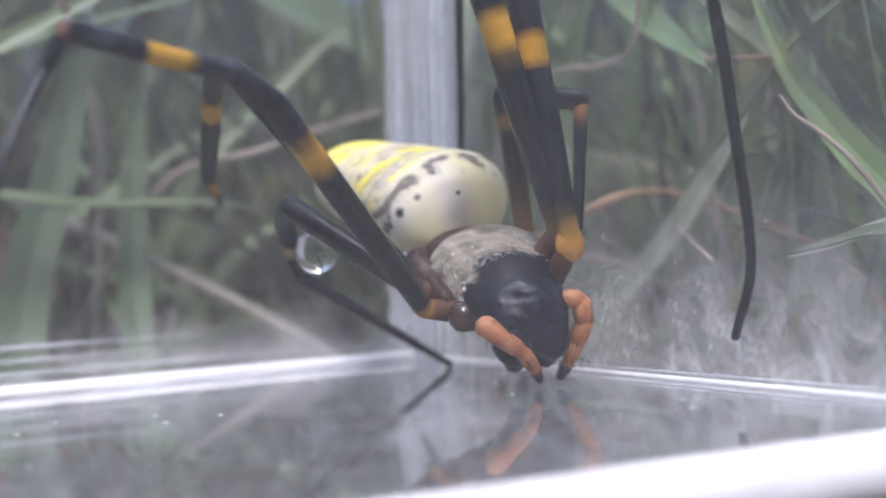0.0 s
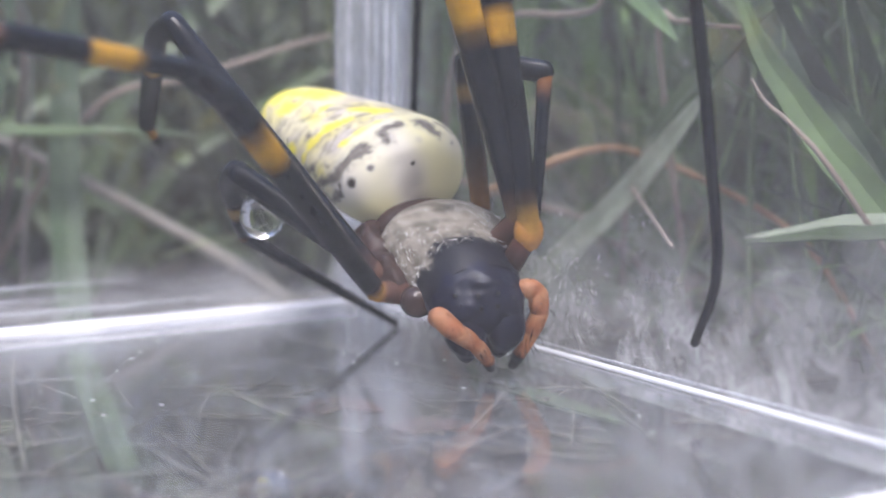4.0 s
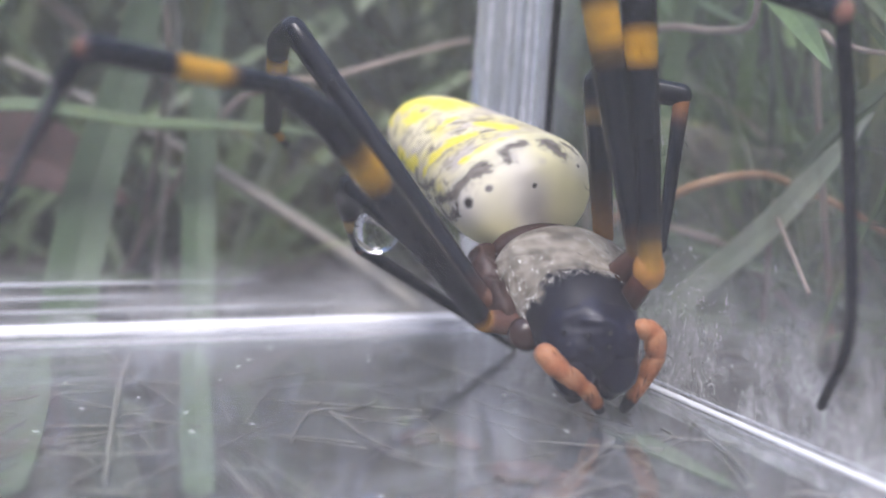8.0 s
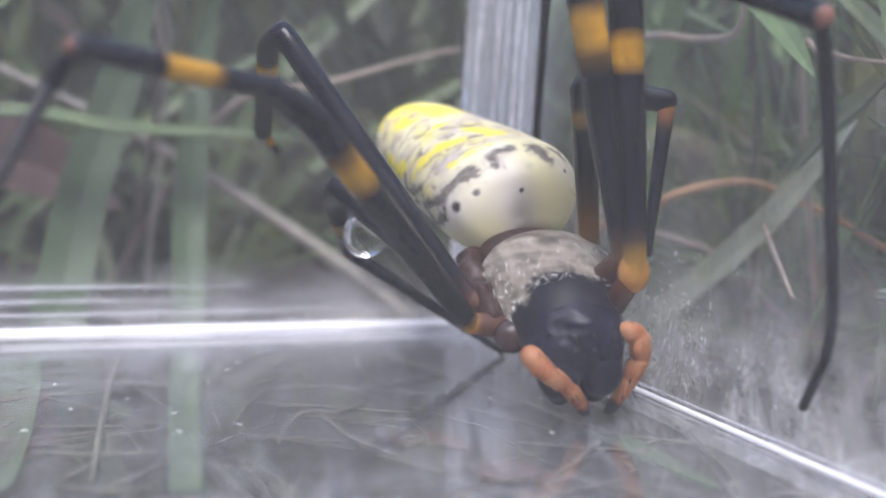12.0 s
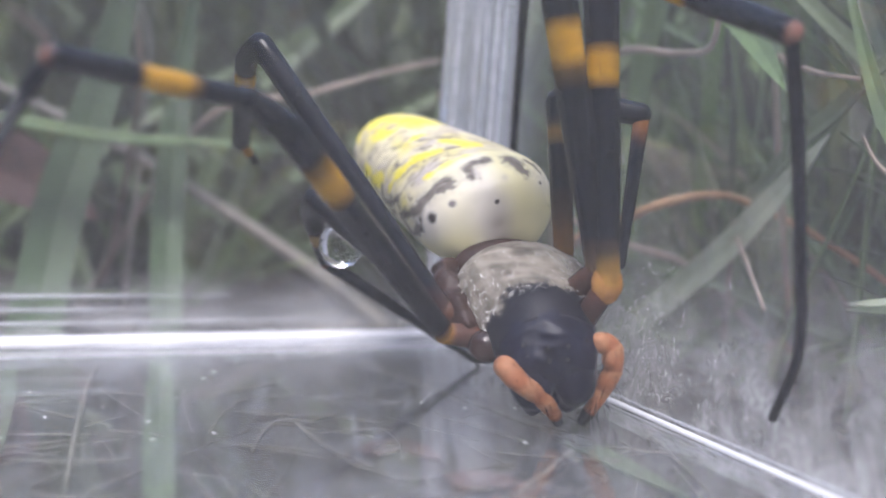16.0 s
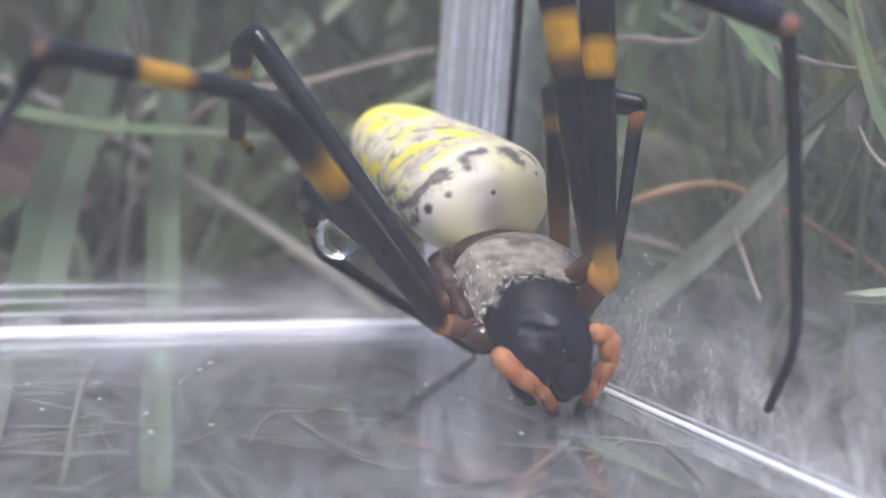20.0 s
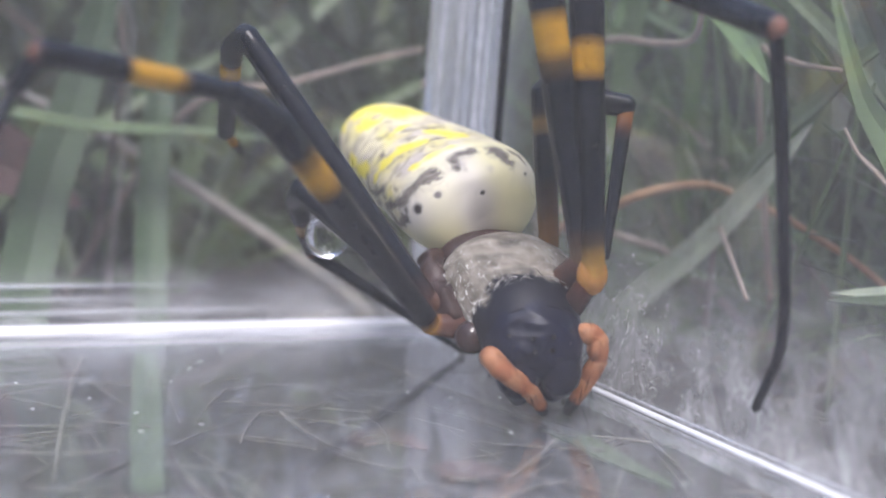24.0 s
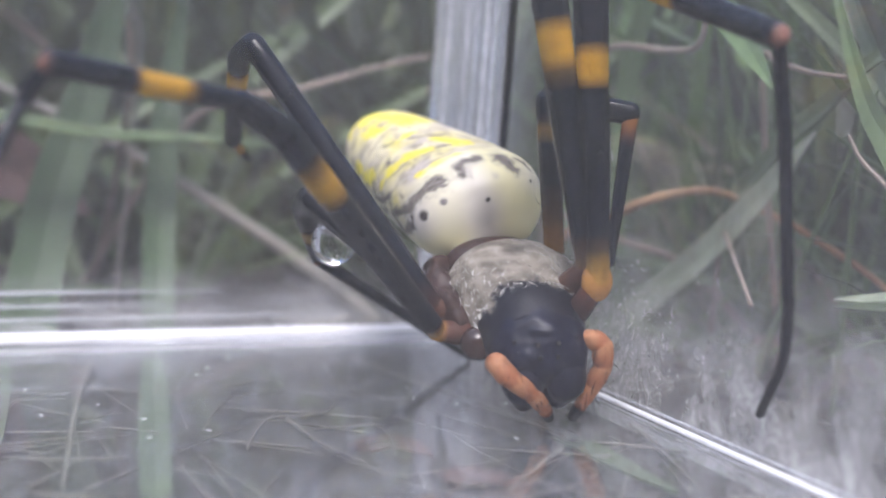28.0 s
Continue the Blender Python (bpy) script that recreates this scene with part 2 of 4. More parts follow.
def part(name, bm, mat, parent=None, label="", smooth=True):
    """Links a bmesh, built in world centimetres, as one mesh under a thing or a part."""
    base = ORIGIN[parent.name] if parent else Vector((0, 0, 0))
    for v in bm.verts:
        v.co = (v.co - base) * CM
    mesh = bpy.data.meshes.new(name)
    bm.to_mesh(mesh)
    bm.free()
    mesh.materials.append(mat)
    if smooth:
        mesh.polygons.foreach_set("use_smooth", [True] * len(mesh.polygons))
    ob = new(name, mesh)
    ob.parent = parent
    ORIGIN[ob.name] = base
    return tagged(ob, label)


def smooth_path(points, radii, steps):
    """Points and radii on a Catmull-Rom curve."""
    p = [Vector(q) for q in points]
    p = [2 * p[0] - p[1], *p, 2 * p[-1] - p[-2]]
    r = [radii[0], *radii, radii[-1]]
    out, size = [], []
    for n in range(1, len(p) - 2):
        for k in range(steps):
            t = k / steps
            a, b, c, d = p[n - 1 : n + 3]
            out.append(0.5 * (2 * b + (c - a) * t + (2 * a - 5 * b + 4 * c - d) * t * t + (3 * b - a - 3 * c + d) * t**3))
            size.append(r[n] + (r[n + 1] - r[n]) * (3 * t * t - 2 * t**3))
    return out + [p[-2]], size + [r[-2]]


def tube(points, radii, steps=6, sides=14, colour=None, bm=None, round_ends=True):
    """A limb along a curve. colour(f) gives the pigment at the fraction f of its length."""
    bm = bm or bmesh.new()
    layer = bm.verts.layers.float_color.get("pigment") or (bm.verts.layers.float_color.new("pigment") if colour else None)
    path, size = smooth_path(points, radii, steps)
    if round_ends:
        t0, t1 = (path[0] - path[1]).normalized(), (path[-1] - path[-2]).normalized()
        path = [path[0] + t0 * size[0] * 0.75, path[0] + t0 * size[0] * 0.45, *path, path[-1] + t1 * size[-1] * 0.45, path[-1] + t1 * size[-1] * 0.75]
        size = [size[0] * 0.3, size[0] * 0.8, *size, size[-1] * 0.8, size[-1] * 0.3]
    side = (path[1] - path[0]).orthogonal().normalized()
    rings = []
    for n, (p, r) in enumerate(zip(path, size)):
        way = (path[min(n + 1, len(path) - 1)] - path[max(n - 1, 0)]).normalized()
        side = (side - way * side.dot(way)).normalized()
        up = way.cross(side)
        ring = [bm.verts.new(p + (side * math.cos(a) + up * math.sin(a)) * r) for a in (2 * math.pi * k / sides for k in range(sides))]
        if colour:
            c = colour(n / (len(path) - 1))
            for v in ring:
                v[layer] = (*c, 1)
        rings.append(ring)
    for a, b in zip(rings, rings[1:]):
        for k in range(sides):
            bm.faces.new((a[k], a[(k + 1) % sides], b[(k + 1) % sides], b[k]))
    bm.faces.new(rings[0][::-1]), bm.faces.new(rings[-1])
    return bm


def slab(lo, hi, bevel=0.0, bm=None):
    bm = bm or bmesh.new()
    made = bmesh.ops.create_cube(bm, size=1.0)["verts"]
    for v in made:
        v.co = Vector(((lo[n] + hi[n]) / 2 + v.co[n] * (hi[n] - lo[n]) for n in range(3)))
    if bevel:
        bmesh.ops.bevel(bm, geom=list({e for v in made for e in v.link_edges}), offset=bevel, segments=2, affect="EDGES", profile=0.5)
    return bm


def ball(at, size, bm=None, axes=None, u=20, v=14):
    bm = bm or bmesh.new()
    m = Matrix.Translation(at) @ (axes or Matrix()) @ Matrix.Diagonal((*size, 1))
    bmesh.ops.create_uvsphere(bm, u_segments=u, v_segments=v, radius=1.0, matrix=m)
    return bm


def leaf(points, width, fold=0.25, face=(0, -1, 0.3), steps=8, bm=None, taper=1.0):
    """A grass blade: a folded ribbon with a little thickness, along a curve."""
    bm = bm or bmesh.new()
    path, size = smooth_path(points, [1.0] * len(points), steps)
    rows = []
    for n, p in enumerate(path):
        f = n / (len(path) - 1)
        way = (path[min(n + 1, len(path) - 1)] - path[max(n - 1, 0)]).normalized()
        across = way.cross(Vector(face)).normalized()
        out = across.cross(way)
        w = 0.5 * width * (0.75 + 0.25 * min(1, f * 4)) * (1 - taper * max(0, (f - 0.45) / 0.55) ** 1.8) + 0.008
        row = [p - across * w, p - out * w * fold, p + across * w]
        rows.append([bm.verts.new(q) for q in row] + [bm.verts.new(q - out * 0.02) for q in row])
    for a, b in zip(rows, rows[1:]):
        for i, j in ((0, 1), (1, 2), (4, 3), (5, 4), (2, 5), (3, 0)):
            bm.faces.new((a[i], a[j], b[j], b[i]))
        for i in range(6):
            bm.edges.get((a[i], b[i])).smooth = False
    return bm


# ---- ground ----
BOX = (-7.6, 0.0, -7.2, 0.0)
GROUND = -0.32


def ground_height(x, y):
    """Centimetres; level where the box stands."""
    far = max(BOX[0] - 0.5 - x, x - 0.5, BOX[2] - 0.5 - y, y - 0.5, 0.0)
    swell = min(far / 3.0, 1.0)
    return GROUND + swell * (0.35 * noise.noise(Vector((x * 0.35, y * 0.35, 0))) + 0.15 * noise.noise(Vector((x * 1.3, y * 1.3, 5))) - 0.1)


def build_ground():
    bm = bmesh.new()
    edges = [-30000, -3000, -400, -120] + [-60 + 0.75 * k for k in range(161)] + [120, 400, 3000, 30000]
    grid = [[bm.verts.new((x, y, ground_height(x, y))) for x in edges] for y in edges]
    for a, b in zip(grid, grid[1:]):
        for k in range(len(edges) - 1):
            bm.faces.new((a[k], a[k + 1], b[k + 1], b[k]))
    tagged(part("ground", bm, M_SOIL), "dark crumbly soil under the grass", "ground", kind="structure")


build_ground()


# ---- the clear box ----
def lean_out(bm):
    """The moulded walls lean a little outwards."""
    x0, x1, y0, y1 = BOX
    for v in bm.verts:
        z = max(v.co.z, 0.0)
        v.co.x += z * (0.055 if v.co.x > x1 - 0.8 else -0.055 if v.co.x < x0 + 0.8 else 0.0)
        v.co.y += z * (0.03 if v.co.y > y1 - 0.8 else -0.03 if v.co.y < y0 + 0.8 else 0.0)
    return bm


def build_box():
    x0, x1, y0, y1 = BOX
    t, top = 0.16, 8.0
    box = thing("plastic_box", ((x0 + x1) / 2, (y0 + y1) / 2, -0.3), "clear scuffed plastic box standing open on the grass", "plastic box")
    panes = (
        ("floor_pane", (x0 + 0.02, y0 + 0.02, -0.16), (x1 - 0.02, y1 - 0.02, 0.0), M_FLOOR, "scuffed clear plastic base"),
        ("back_pane", (x0 + 0.5, y1, -0.165), (x1 - 0.5, y1 + t, top), M_BACK, ""),
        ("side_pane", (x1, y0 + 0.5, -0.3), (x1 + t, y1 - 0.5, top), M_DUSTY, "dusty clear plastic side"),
        ("front_pane", (x0 + 0.5, y0 - 0.06, -0.3), (x1 - 0.5, y0, top), M_FRONT, ""),
        ("side_pane", (x0 - t, y0 + 0.5, -0.3), (x0, y1 - 0.5, top), M_PANE, ""),
    )
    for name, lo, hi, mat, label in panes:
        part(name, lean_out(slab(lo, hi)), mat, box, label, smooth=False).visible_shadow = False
    for cx, cy, a0 in ((x1 - 0.5, y1 - 0.5, 0), (x0 + 0.5, y1 - 0.5, 90), (x0 + 0.5, y0 + 0.5, 180), (x1 - 0.5, y0 + 0.5, 270)):
        bm = bmesh.new()
        section = []
        for k in range(25):
            a = radians(a0 + 90 * k / 24)
            r = 0.66 + 0.012 * math.cos(k * 2 * math.pi / 5)
            section.append((cx + r * math.cos(a), cy + r * math.sin(a)))
        for k in range(24, -1, -1):
            a = radians(a0 + 90 * k / 24)
            r = 0.5 + 0.014 * math.cos(k * 2 * math.pi / 6)
            section.append((cx + r * math.cos(a), cy + r * math.sin(a)))
        low, high = ([bm.verts.new((x, y, z)) for x, y in section] for z in (-0.3, top))
        for k in range(len(section)):
            j = (k + 1) % len(section)
            bm.faces.new((low[k], low[j], high[j], high[k]))
        for k in range(24):
            j = len(section) - 1 - k
            bm.faces.new((low[k], low[j], low[j - 1], low[k + 1])), bm.faces.new((high[k], high[k + 1], high[j - 1], high[j]))
        bmesh.ops.recalc_face_normals(bm, faces=bm.faces)
        post = part("corner_post", lean_out(bm), M_POST, box, "ribbed clear plastic corner, whitened for refracted sky")
        post.visible_shadow = False
        # thin white tubes added for the bright upright streaks in the corner
        for turn, r in ((14, 0.012), (27, 0.02), (41, 0.009), (52, 0.012), (74, 0.016)):
            a = radians(a0 + turn)
            x, y = cx + 0.485 * math.cos(a), cy + 0.485 * math.sin(a)
            part("rib", lean_out(tube([(x, y, 0.05), (x, y, top * 0.5), (x, y, top - 0.02)], [r, r, r], 3, 8)), M_RIB, post, "added upright rib, whitened as a bright streak")
    # the moulded bottom edges, a thick bead and thin ribs, whitened for piped light
    beads = (
        ((x0, y1 - 0.05, 0.035), (x1 - 0.3, y1 - 0.05, 0.035), 0.068),
        ((x0, y1 - 0.10, 0.008), (x1 - 1.2, y1 - 0.10, 0.008), 0.016),
        ((x0, y1 + 0.12, 0.19), (x1 - 0.6, y1 + 0.12, 0.19), 0.020),
        ((x0, y1 + 0.13, 0.31), (x1 - 2.9, y1 + 0.13, 0.31), 0.022),
        ((x0, y1 + 0.14, 0.43), (x1 - 2.4, y1 + 0.14, 0.43), 0.024),
        ((x1 - 0.045, y0 + 0.1, 0.008), (x1 - 0.045, y1 - 0.3, 0.008), 0.026),
        ((x1 - 0.012, y0 + 0.1, 0.052), (x1 - 0.012, y1 - 0.5, 0.052), 0.012),
        ((x0, y0 - 0.09, -0.18), (x1, y0 - 0.09, -0.18), 0.20),
        ((x0 - 0.09, y0, -0.04), (x0 - 0.09, y1, -0.04), 0.07),
    )
    # a white strip added on the floor to paint the edge's spreading brightness
    bright_strip = tube([(-4.2, y1 - 0.1, -0.004), (-2.4, y1 - 0.13, -0.004), (x1 - 0.45, y1 - 0.17, -0.004)], [0.006, 0.03, 0.06], 6, 10)
    for v in bright_strip.verts:
        v.co.y += 3.0 * (v.co.z + 0.004) if v.co.z < -0.004 else 0.0
    part("corner_fillet", bright_strip, M_RIB, box, "added milky strip painting the bright smear towards the corner")
    for a, b, r in beads:
        mid = Vector(a).lerp(Vector(b), 0.6)
        part("bottom_edge", tube([a, mid, b], [r, r * 0.95, r * (0.15 if r < 0.025 else 0.9)], 4, 10), M_RIB if r < 0.025 else M_RIM, box, "plastic bottom edge, whitened for the sky light it carries")


build_box()

# ---- the spider ----
BLACK, YELLOW, ORANGE, BROWN, PINK = (0.007, 0.009, 0.014), (0.52, 0.275, 0.02), (0.40, 0.19, 0.03), (0.085, 0.038, 0.026), (0.3, 0.14, 0.1)
spider = thing("spider", (-1.0, -3.4, 0.0), "large orb weaver spider, black legs with yellow bands, yellow-white abdomen", "spider")


def banded(*stops):
    """Pigment by fraction: rows of (from, colour), with soft short passages."""

    def colour(f):
        now = stops[0][1]
        for start, c, *soft in stops[1:]:
            half = soft[0] if soft else 0.02
            s = min(max((f - start + half) / (2 * half), 0), 1)
            now = tuple(a + (b - a) * s for a, b in zip(now, c))
        return now

    return colour


def frame_axes(forward, right):
    """Right, back and up as the columns of a matrix."""
    back = -Vector(forward).normalized()
    right = Vector(right)
    right = (right - back * right.dot(back)).normalized()
    return Matrix((right, back, right.cross(back))).transposed()


def loft(origin, axes, sections, sides, colour=None, power=2.0, cleft=0.0):
    """Rings across the back axis: rows of (distance back, half width, height, depth, lift)."""
    bm = bmesh.new()
    layer = bm.verts.layers.float_color.new("pigment")
    rings = []
    for s, w, h, d, lift in sections:
        ring = []
        for k in range(sides):
            a = 2 * math.pi * k / sides
            c, q = math.cos(a), math.sin(a)
            e = 2.0 / power
            x, z = w * math.copysign(abs(c) ** e, c), (h if q > 0 else d) * math.copysign(abs(q) ** e, q)
            local = Vector((x, s, z + lift))
            fold = cleft * math.exp(-((x / 0.15) ** 2)) * min(max((0.9 - s) / 0.7, 0), 1)
            local.y += fold * min(max((0.25 - z) / 0.35, 0), 1)
            local.z += 0.7 * fold * min(max((0.05 - z) / 0.3, 0), 1)
            v = bm.verts.new(Vector(origin) + axes @ local)
            if colour:
                v[layer] = (*colour(local), 1)
            ring.append(v)
        rings.append(ring)
    for a, b in zip(rings, rings[1:]):
        for k in range(sides):
            bm.faces.new((a[k], a[(k + 1) % sides], b[(k + 1) % sides], b[k]))
    bm.faces.new(rings[0][::-1]), bm.faces.new(rings[-1])
    bmesh.ops.recalc_face_normals(bm, faces=bm.faces)
    return bm


def resample(rows, count):
    """Rows of numbers, smoothly refilled to a count."""
    rows = np.array(rows, float)
    t = np.linspace(0, len(rows) - 1, count)
    out = []
    for q in t:
        n = min(int(q), len(rows) - 2)
        f = q - n
        a, b, c, d = rows[max(n - 1, 0)], rows[n], rows[n + 1], rows[min(n + 2, len(rows) - 1)]
        out.append(0.5 * (2 * b + (c - a) * f + (2 * a - 5 * b + 4 * c - d) * f * f + (3 * b - a - 3 * c + d) * f**3))
    return np.array(out)


def mix(a, b, f):
    f = min(max(f, 0.0), 1.0)
    return tuple(p + (q - p) * f for p, q in zip(a, b))


ABDOMEN, TAIL = (-0.96, -2.93, 1.41), (-1.13, -0.42, 1.91)
ABDOMEN_AXES = frame_axes(Vector(ABDOMEN) - Vector(TAIL), (0.93, -0.1, 0.27))
CREAM, LEMON, GREY, DARK = (0.80, 0.75, 0.44), (0.84, 0.73, 0.07), (0.34, 0.285, 0.20), (0.055, 0.045, 0.042)
# dark marks round the front rim and on the flank, as bent lines in the abdomen's own space, with half widths
MARKS = (
    (((-0.31, 0.22, 0.30), (-0.36, 0.24, 0.27), (-0.42, 0.27, 0.23), (-0.48, 0.31, 0.18), (-0.52, 0.33, 0.11)), 0.082, 0.05),
    (((-0.52, 0.33, 0.11), (-0.54, 0.48, 0.04), (-0.54, 0.65, -0.01), (-0.53, 0.76, -0.07)), 0.045, 0.033),
    (((-0.52, 0.64, -0.13), (-0.52, 0.53, -0.15), (-0.54, 0.29, -0.02), (-0.53, 0.30, 0.04)), 0.051, 0.039),
    (((-0.49, 1.20, 0.07), (-0.49, 1.22, -0.05), (-0.51, 1.03, -0.04), (-0.52, 0.76, 0.08)), 0.027, 0.033),
)
CROWN_MARKS = (
    (((-0.13, 0.14, 0.31), (-0.12, 0.22, 0.35), (-0.05, 0.26, 0.365), (0.05, 0.25, 0.365)), 0.05, 0.04),
    (((0.22, 0.22, 0.325), (0.25, 0.18, 0.30), (0.27, 0.12, 0.25)), 0.07, 0.062),
    (((0.36, 0.23, 0.27), (0.40, 0.21, 0.22), (0.43, 0.16, 0.16)), 0.032, 0.028),
)
DOTS = ((-0.49, 0.17, 0.08, 0.048), (-0.01, 0.04, 0.10, 0.024), (-0.34, 0.09, 0.17, 0.03), (0.38, 0.08, 0.12, 0.016))
STAINS = ((-0.08, 0.15, 0.32, 0.05), (0.10, 0.07, 0.25, 0.05), (-0.34, 0.09, 0.17, 0.05))
# yellow on the back: the patch over the tail and the slanting bars before it
GOLD_BARS = (
    (((-0.16, 2.25, 0.28), (-0.02, 1.95, 0.35), (0.10, 1.62, 0.36)), 0.22, 0.14), (((-0.24, 1.80, 0.31), (-0.2, 1.65, 0.33)), 0.09, 0.06),
    (((-0.41, 0.90, 0.25), (-0.31, 0.83, 0.32), (-0.16, 0.74, 0.36)), 0.075, 0.06), (((-0.36, 0.44, 0.29), (-0.14, 0.40, 0.37), (0.11, 0.40, 0.37)), 0.045, 0.03),
    (((-0.45, 1.69, 0.06), (-0.47, 1.51, 0.04), (-0.47, 1.21, 0.12)), 0.07, 0.05), (((-0.45, 0.92, 0.20), (-0.50, 1.01, 0.06)), 0.035, 0.03), (((-0.10, 1.25, 0.37), (-0.22, 1.2, 0.33)), 0.05, 0.03),
    (((-0.01, 0.92, 0.38), (0.12, 0.62, 0.37)), 0.05, 0.06),
)
STREAKS = (((-0.13, 1.14, 0.37), (-0.05, 1.04, 0.38)), ((0.0, 0.99, 0.38), (0.06, 0.92, 0.37)), ((-0.18, 0.95, 0.36), (-0.12, 0.89, 0.37)), ((-0.08, 0.70, 0.38), (0.02, 0.66, 0.38)), ((-0.3, 1.3, 0.3), (-0.22, 1.22, 0.33)), ((-0.40, 1.0, 0.26), (-0.36, 1.08, 0.28)))


def off_line(p, line, first, last):
    """Distance of a point from a bent line, in half widths that run from first to last."""
    best = 9.0
    for n, (a, b) in enumerate(zip(line, line[1:])):
        a, b = Vector(a), Vector(b)
        u = b - a
        t = min(max((p - a).dot(u) / u.length_squared, 0), 1)
        best = min(best, (p - a - u * t).length / (first + (last - first) * (n + t) / (len(line) - 1)))
    return best


def abdomen_pigment(p):
    x, s, z = p
    n1 = noise.noise(Vector((x * 4.5, s * 3.6, z * 4.5)))
    n2 = noise.noise(Vector((x * 13, s * 9, z * 13 + 3)))
    n3 = noise.noise(Vector((x * 34, s * 30, z * 34)))
    net = abs(noise.noise(Vector((x * 8, s * 11, z * 8 + 5)))) + 0.5 * abs(noise.noise(Vector((x * 18, s * 24, z * 18))))
    angle = math.degrees(math.atan2(z, x)) % 360
    side = abs((angle - 90 + 180) % 360 - 180)
    # the bulging front: cream, pinkish, with pigment and painted shade greying the cleft
    c = mix(CREAM, (0.80, 0.75, 0.66), 0.35 + 1.4 * noise.noise(Vector((x * 2.2, s * 2, 7 + z * 2.2))) + 0.7 * math.exp(-(((x + 0.02) / 0.16) ** 2)))
    c = mix(c, (0.55, 0.49, 0.45), 0.5 * math.exp(-((x / 0.10) ** 2)) * min(max((0.15 - z) / 0.4, 0), 1) * (s < 0.4) + 0.10 * n2)
    # the back: pale ground clouded with grey, yellow bars, short dark streaks, and a grey flank
    back = min(max((s - 0.36 - 0.06 * n2) / 0.12, 0), 1)
    pattern = mix((0.76, 0.70, 0.46), (0.56, 0.50, 0.44), 0.35 + 1.6 * n1 + 0.5 * n2)
    here = Vector((x, s, z))
    gold = min(off_line(here, *bar) for bar in GOLD_BARS) + 0.9 * n2 + 0.6 * n3
    pattern = mix(pattern, (0.70, 0.62, 0.16), 0.08 + 1.1 * noise.noise(Vector((x * 6 + 4, s * 5, z * 6))))
    pattern = mix(pattern, GREY, (0.30 - net) * 4.0 * (gold > 0.9) + 0.8 * (n2 - 0.12) * (gold > 0.9))
    pattern = mix(pattern, LEMON, (1.35 - gold) * 1.3)
    flank = mix(mix((0.70, 0.65, 0.44), (0.52, 0.47, 0.40), 0.5 + 1.2 * n1), (0.16, 0.135, 0.115), (n2 * 1.6 + 0.6 * math.sin(s * 15 + 5 * n1 + 6 * z) - 0.25) * 2.2)
    pattern = mix(pattern, flank, 0.8 * min(1, max(0, (side - 84 + 22 * n2) / 12))) if angle > 90 else mix(pattern, (0.5, 0.45, 0.36), (side - 60) / 20)
    for line in STREAKS:
        pattern = mix(pattern, (0.17, 0.14, 0.12), (1.2 - off_line(here, line, 0.022, 0.012) - 0.5 * n3) * 1.3)
    c = mix(c, pattern, back)
    for line, first, last in MARKS + CROWN_MARKS:
        d = off_line(here, line, first, last) + 0.7 * n2 + 0.7 * n3
        c = mix(c, mix((0.23, 0.20, 0.165), (0.10, 0.083, 0.07), 0.5 + 1.6 * n3 + n2), (1.15 - d) * 1.7)
        c = mix(c, (0.40, 0.36, 0.30), max(0.0, 0.4 - abs(d - 1.3)) * 0.8)
    for dx, dy, dz, r in DOTS:
        c = mix(c, DARK, (1.15 - (here - Vector((dx, dy, dz))).length / r + 0.15 * n3) * 1.8)
    for dx, dy, dz, r in STAINS:
        c = mix(c, (0.45, 0.40, 0.38), 0.55 * (1.0 - (here - Vector((dx, dy, dz))).length / r))
    return c


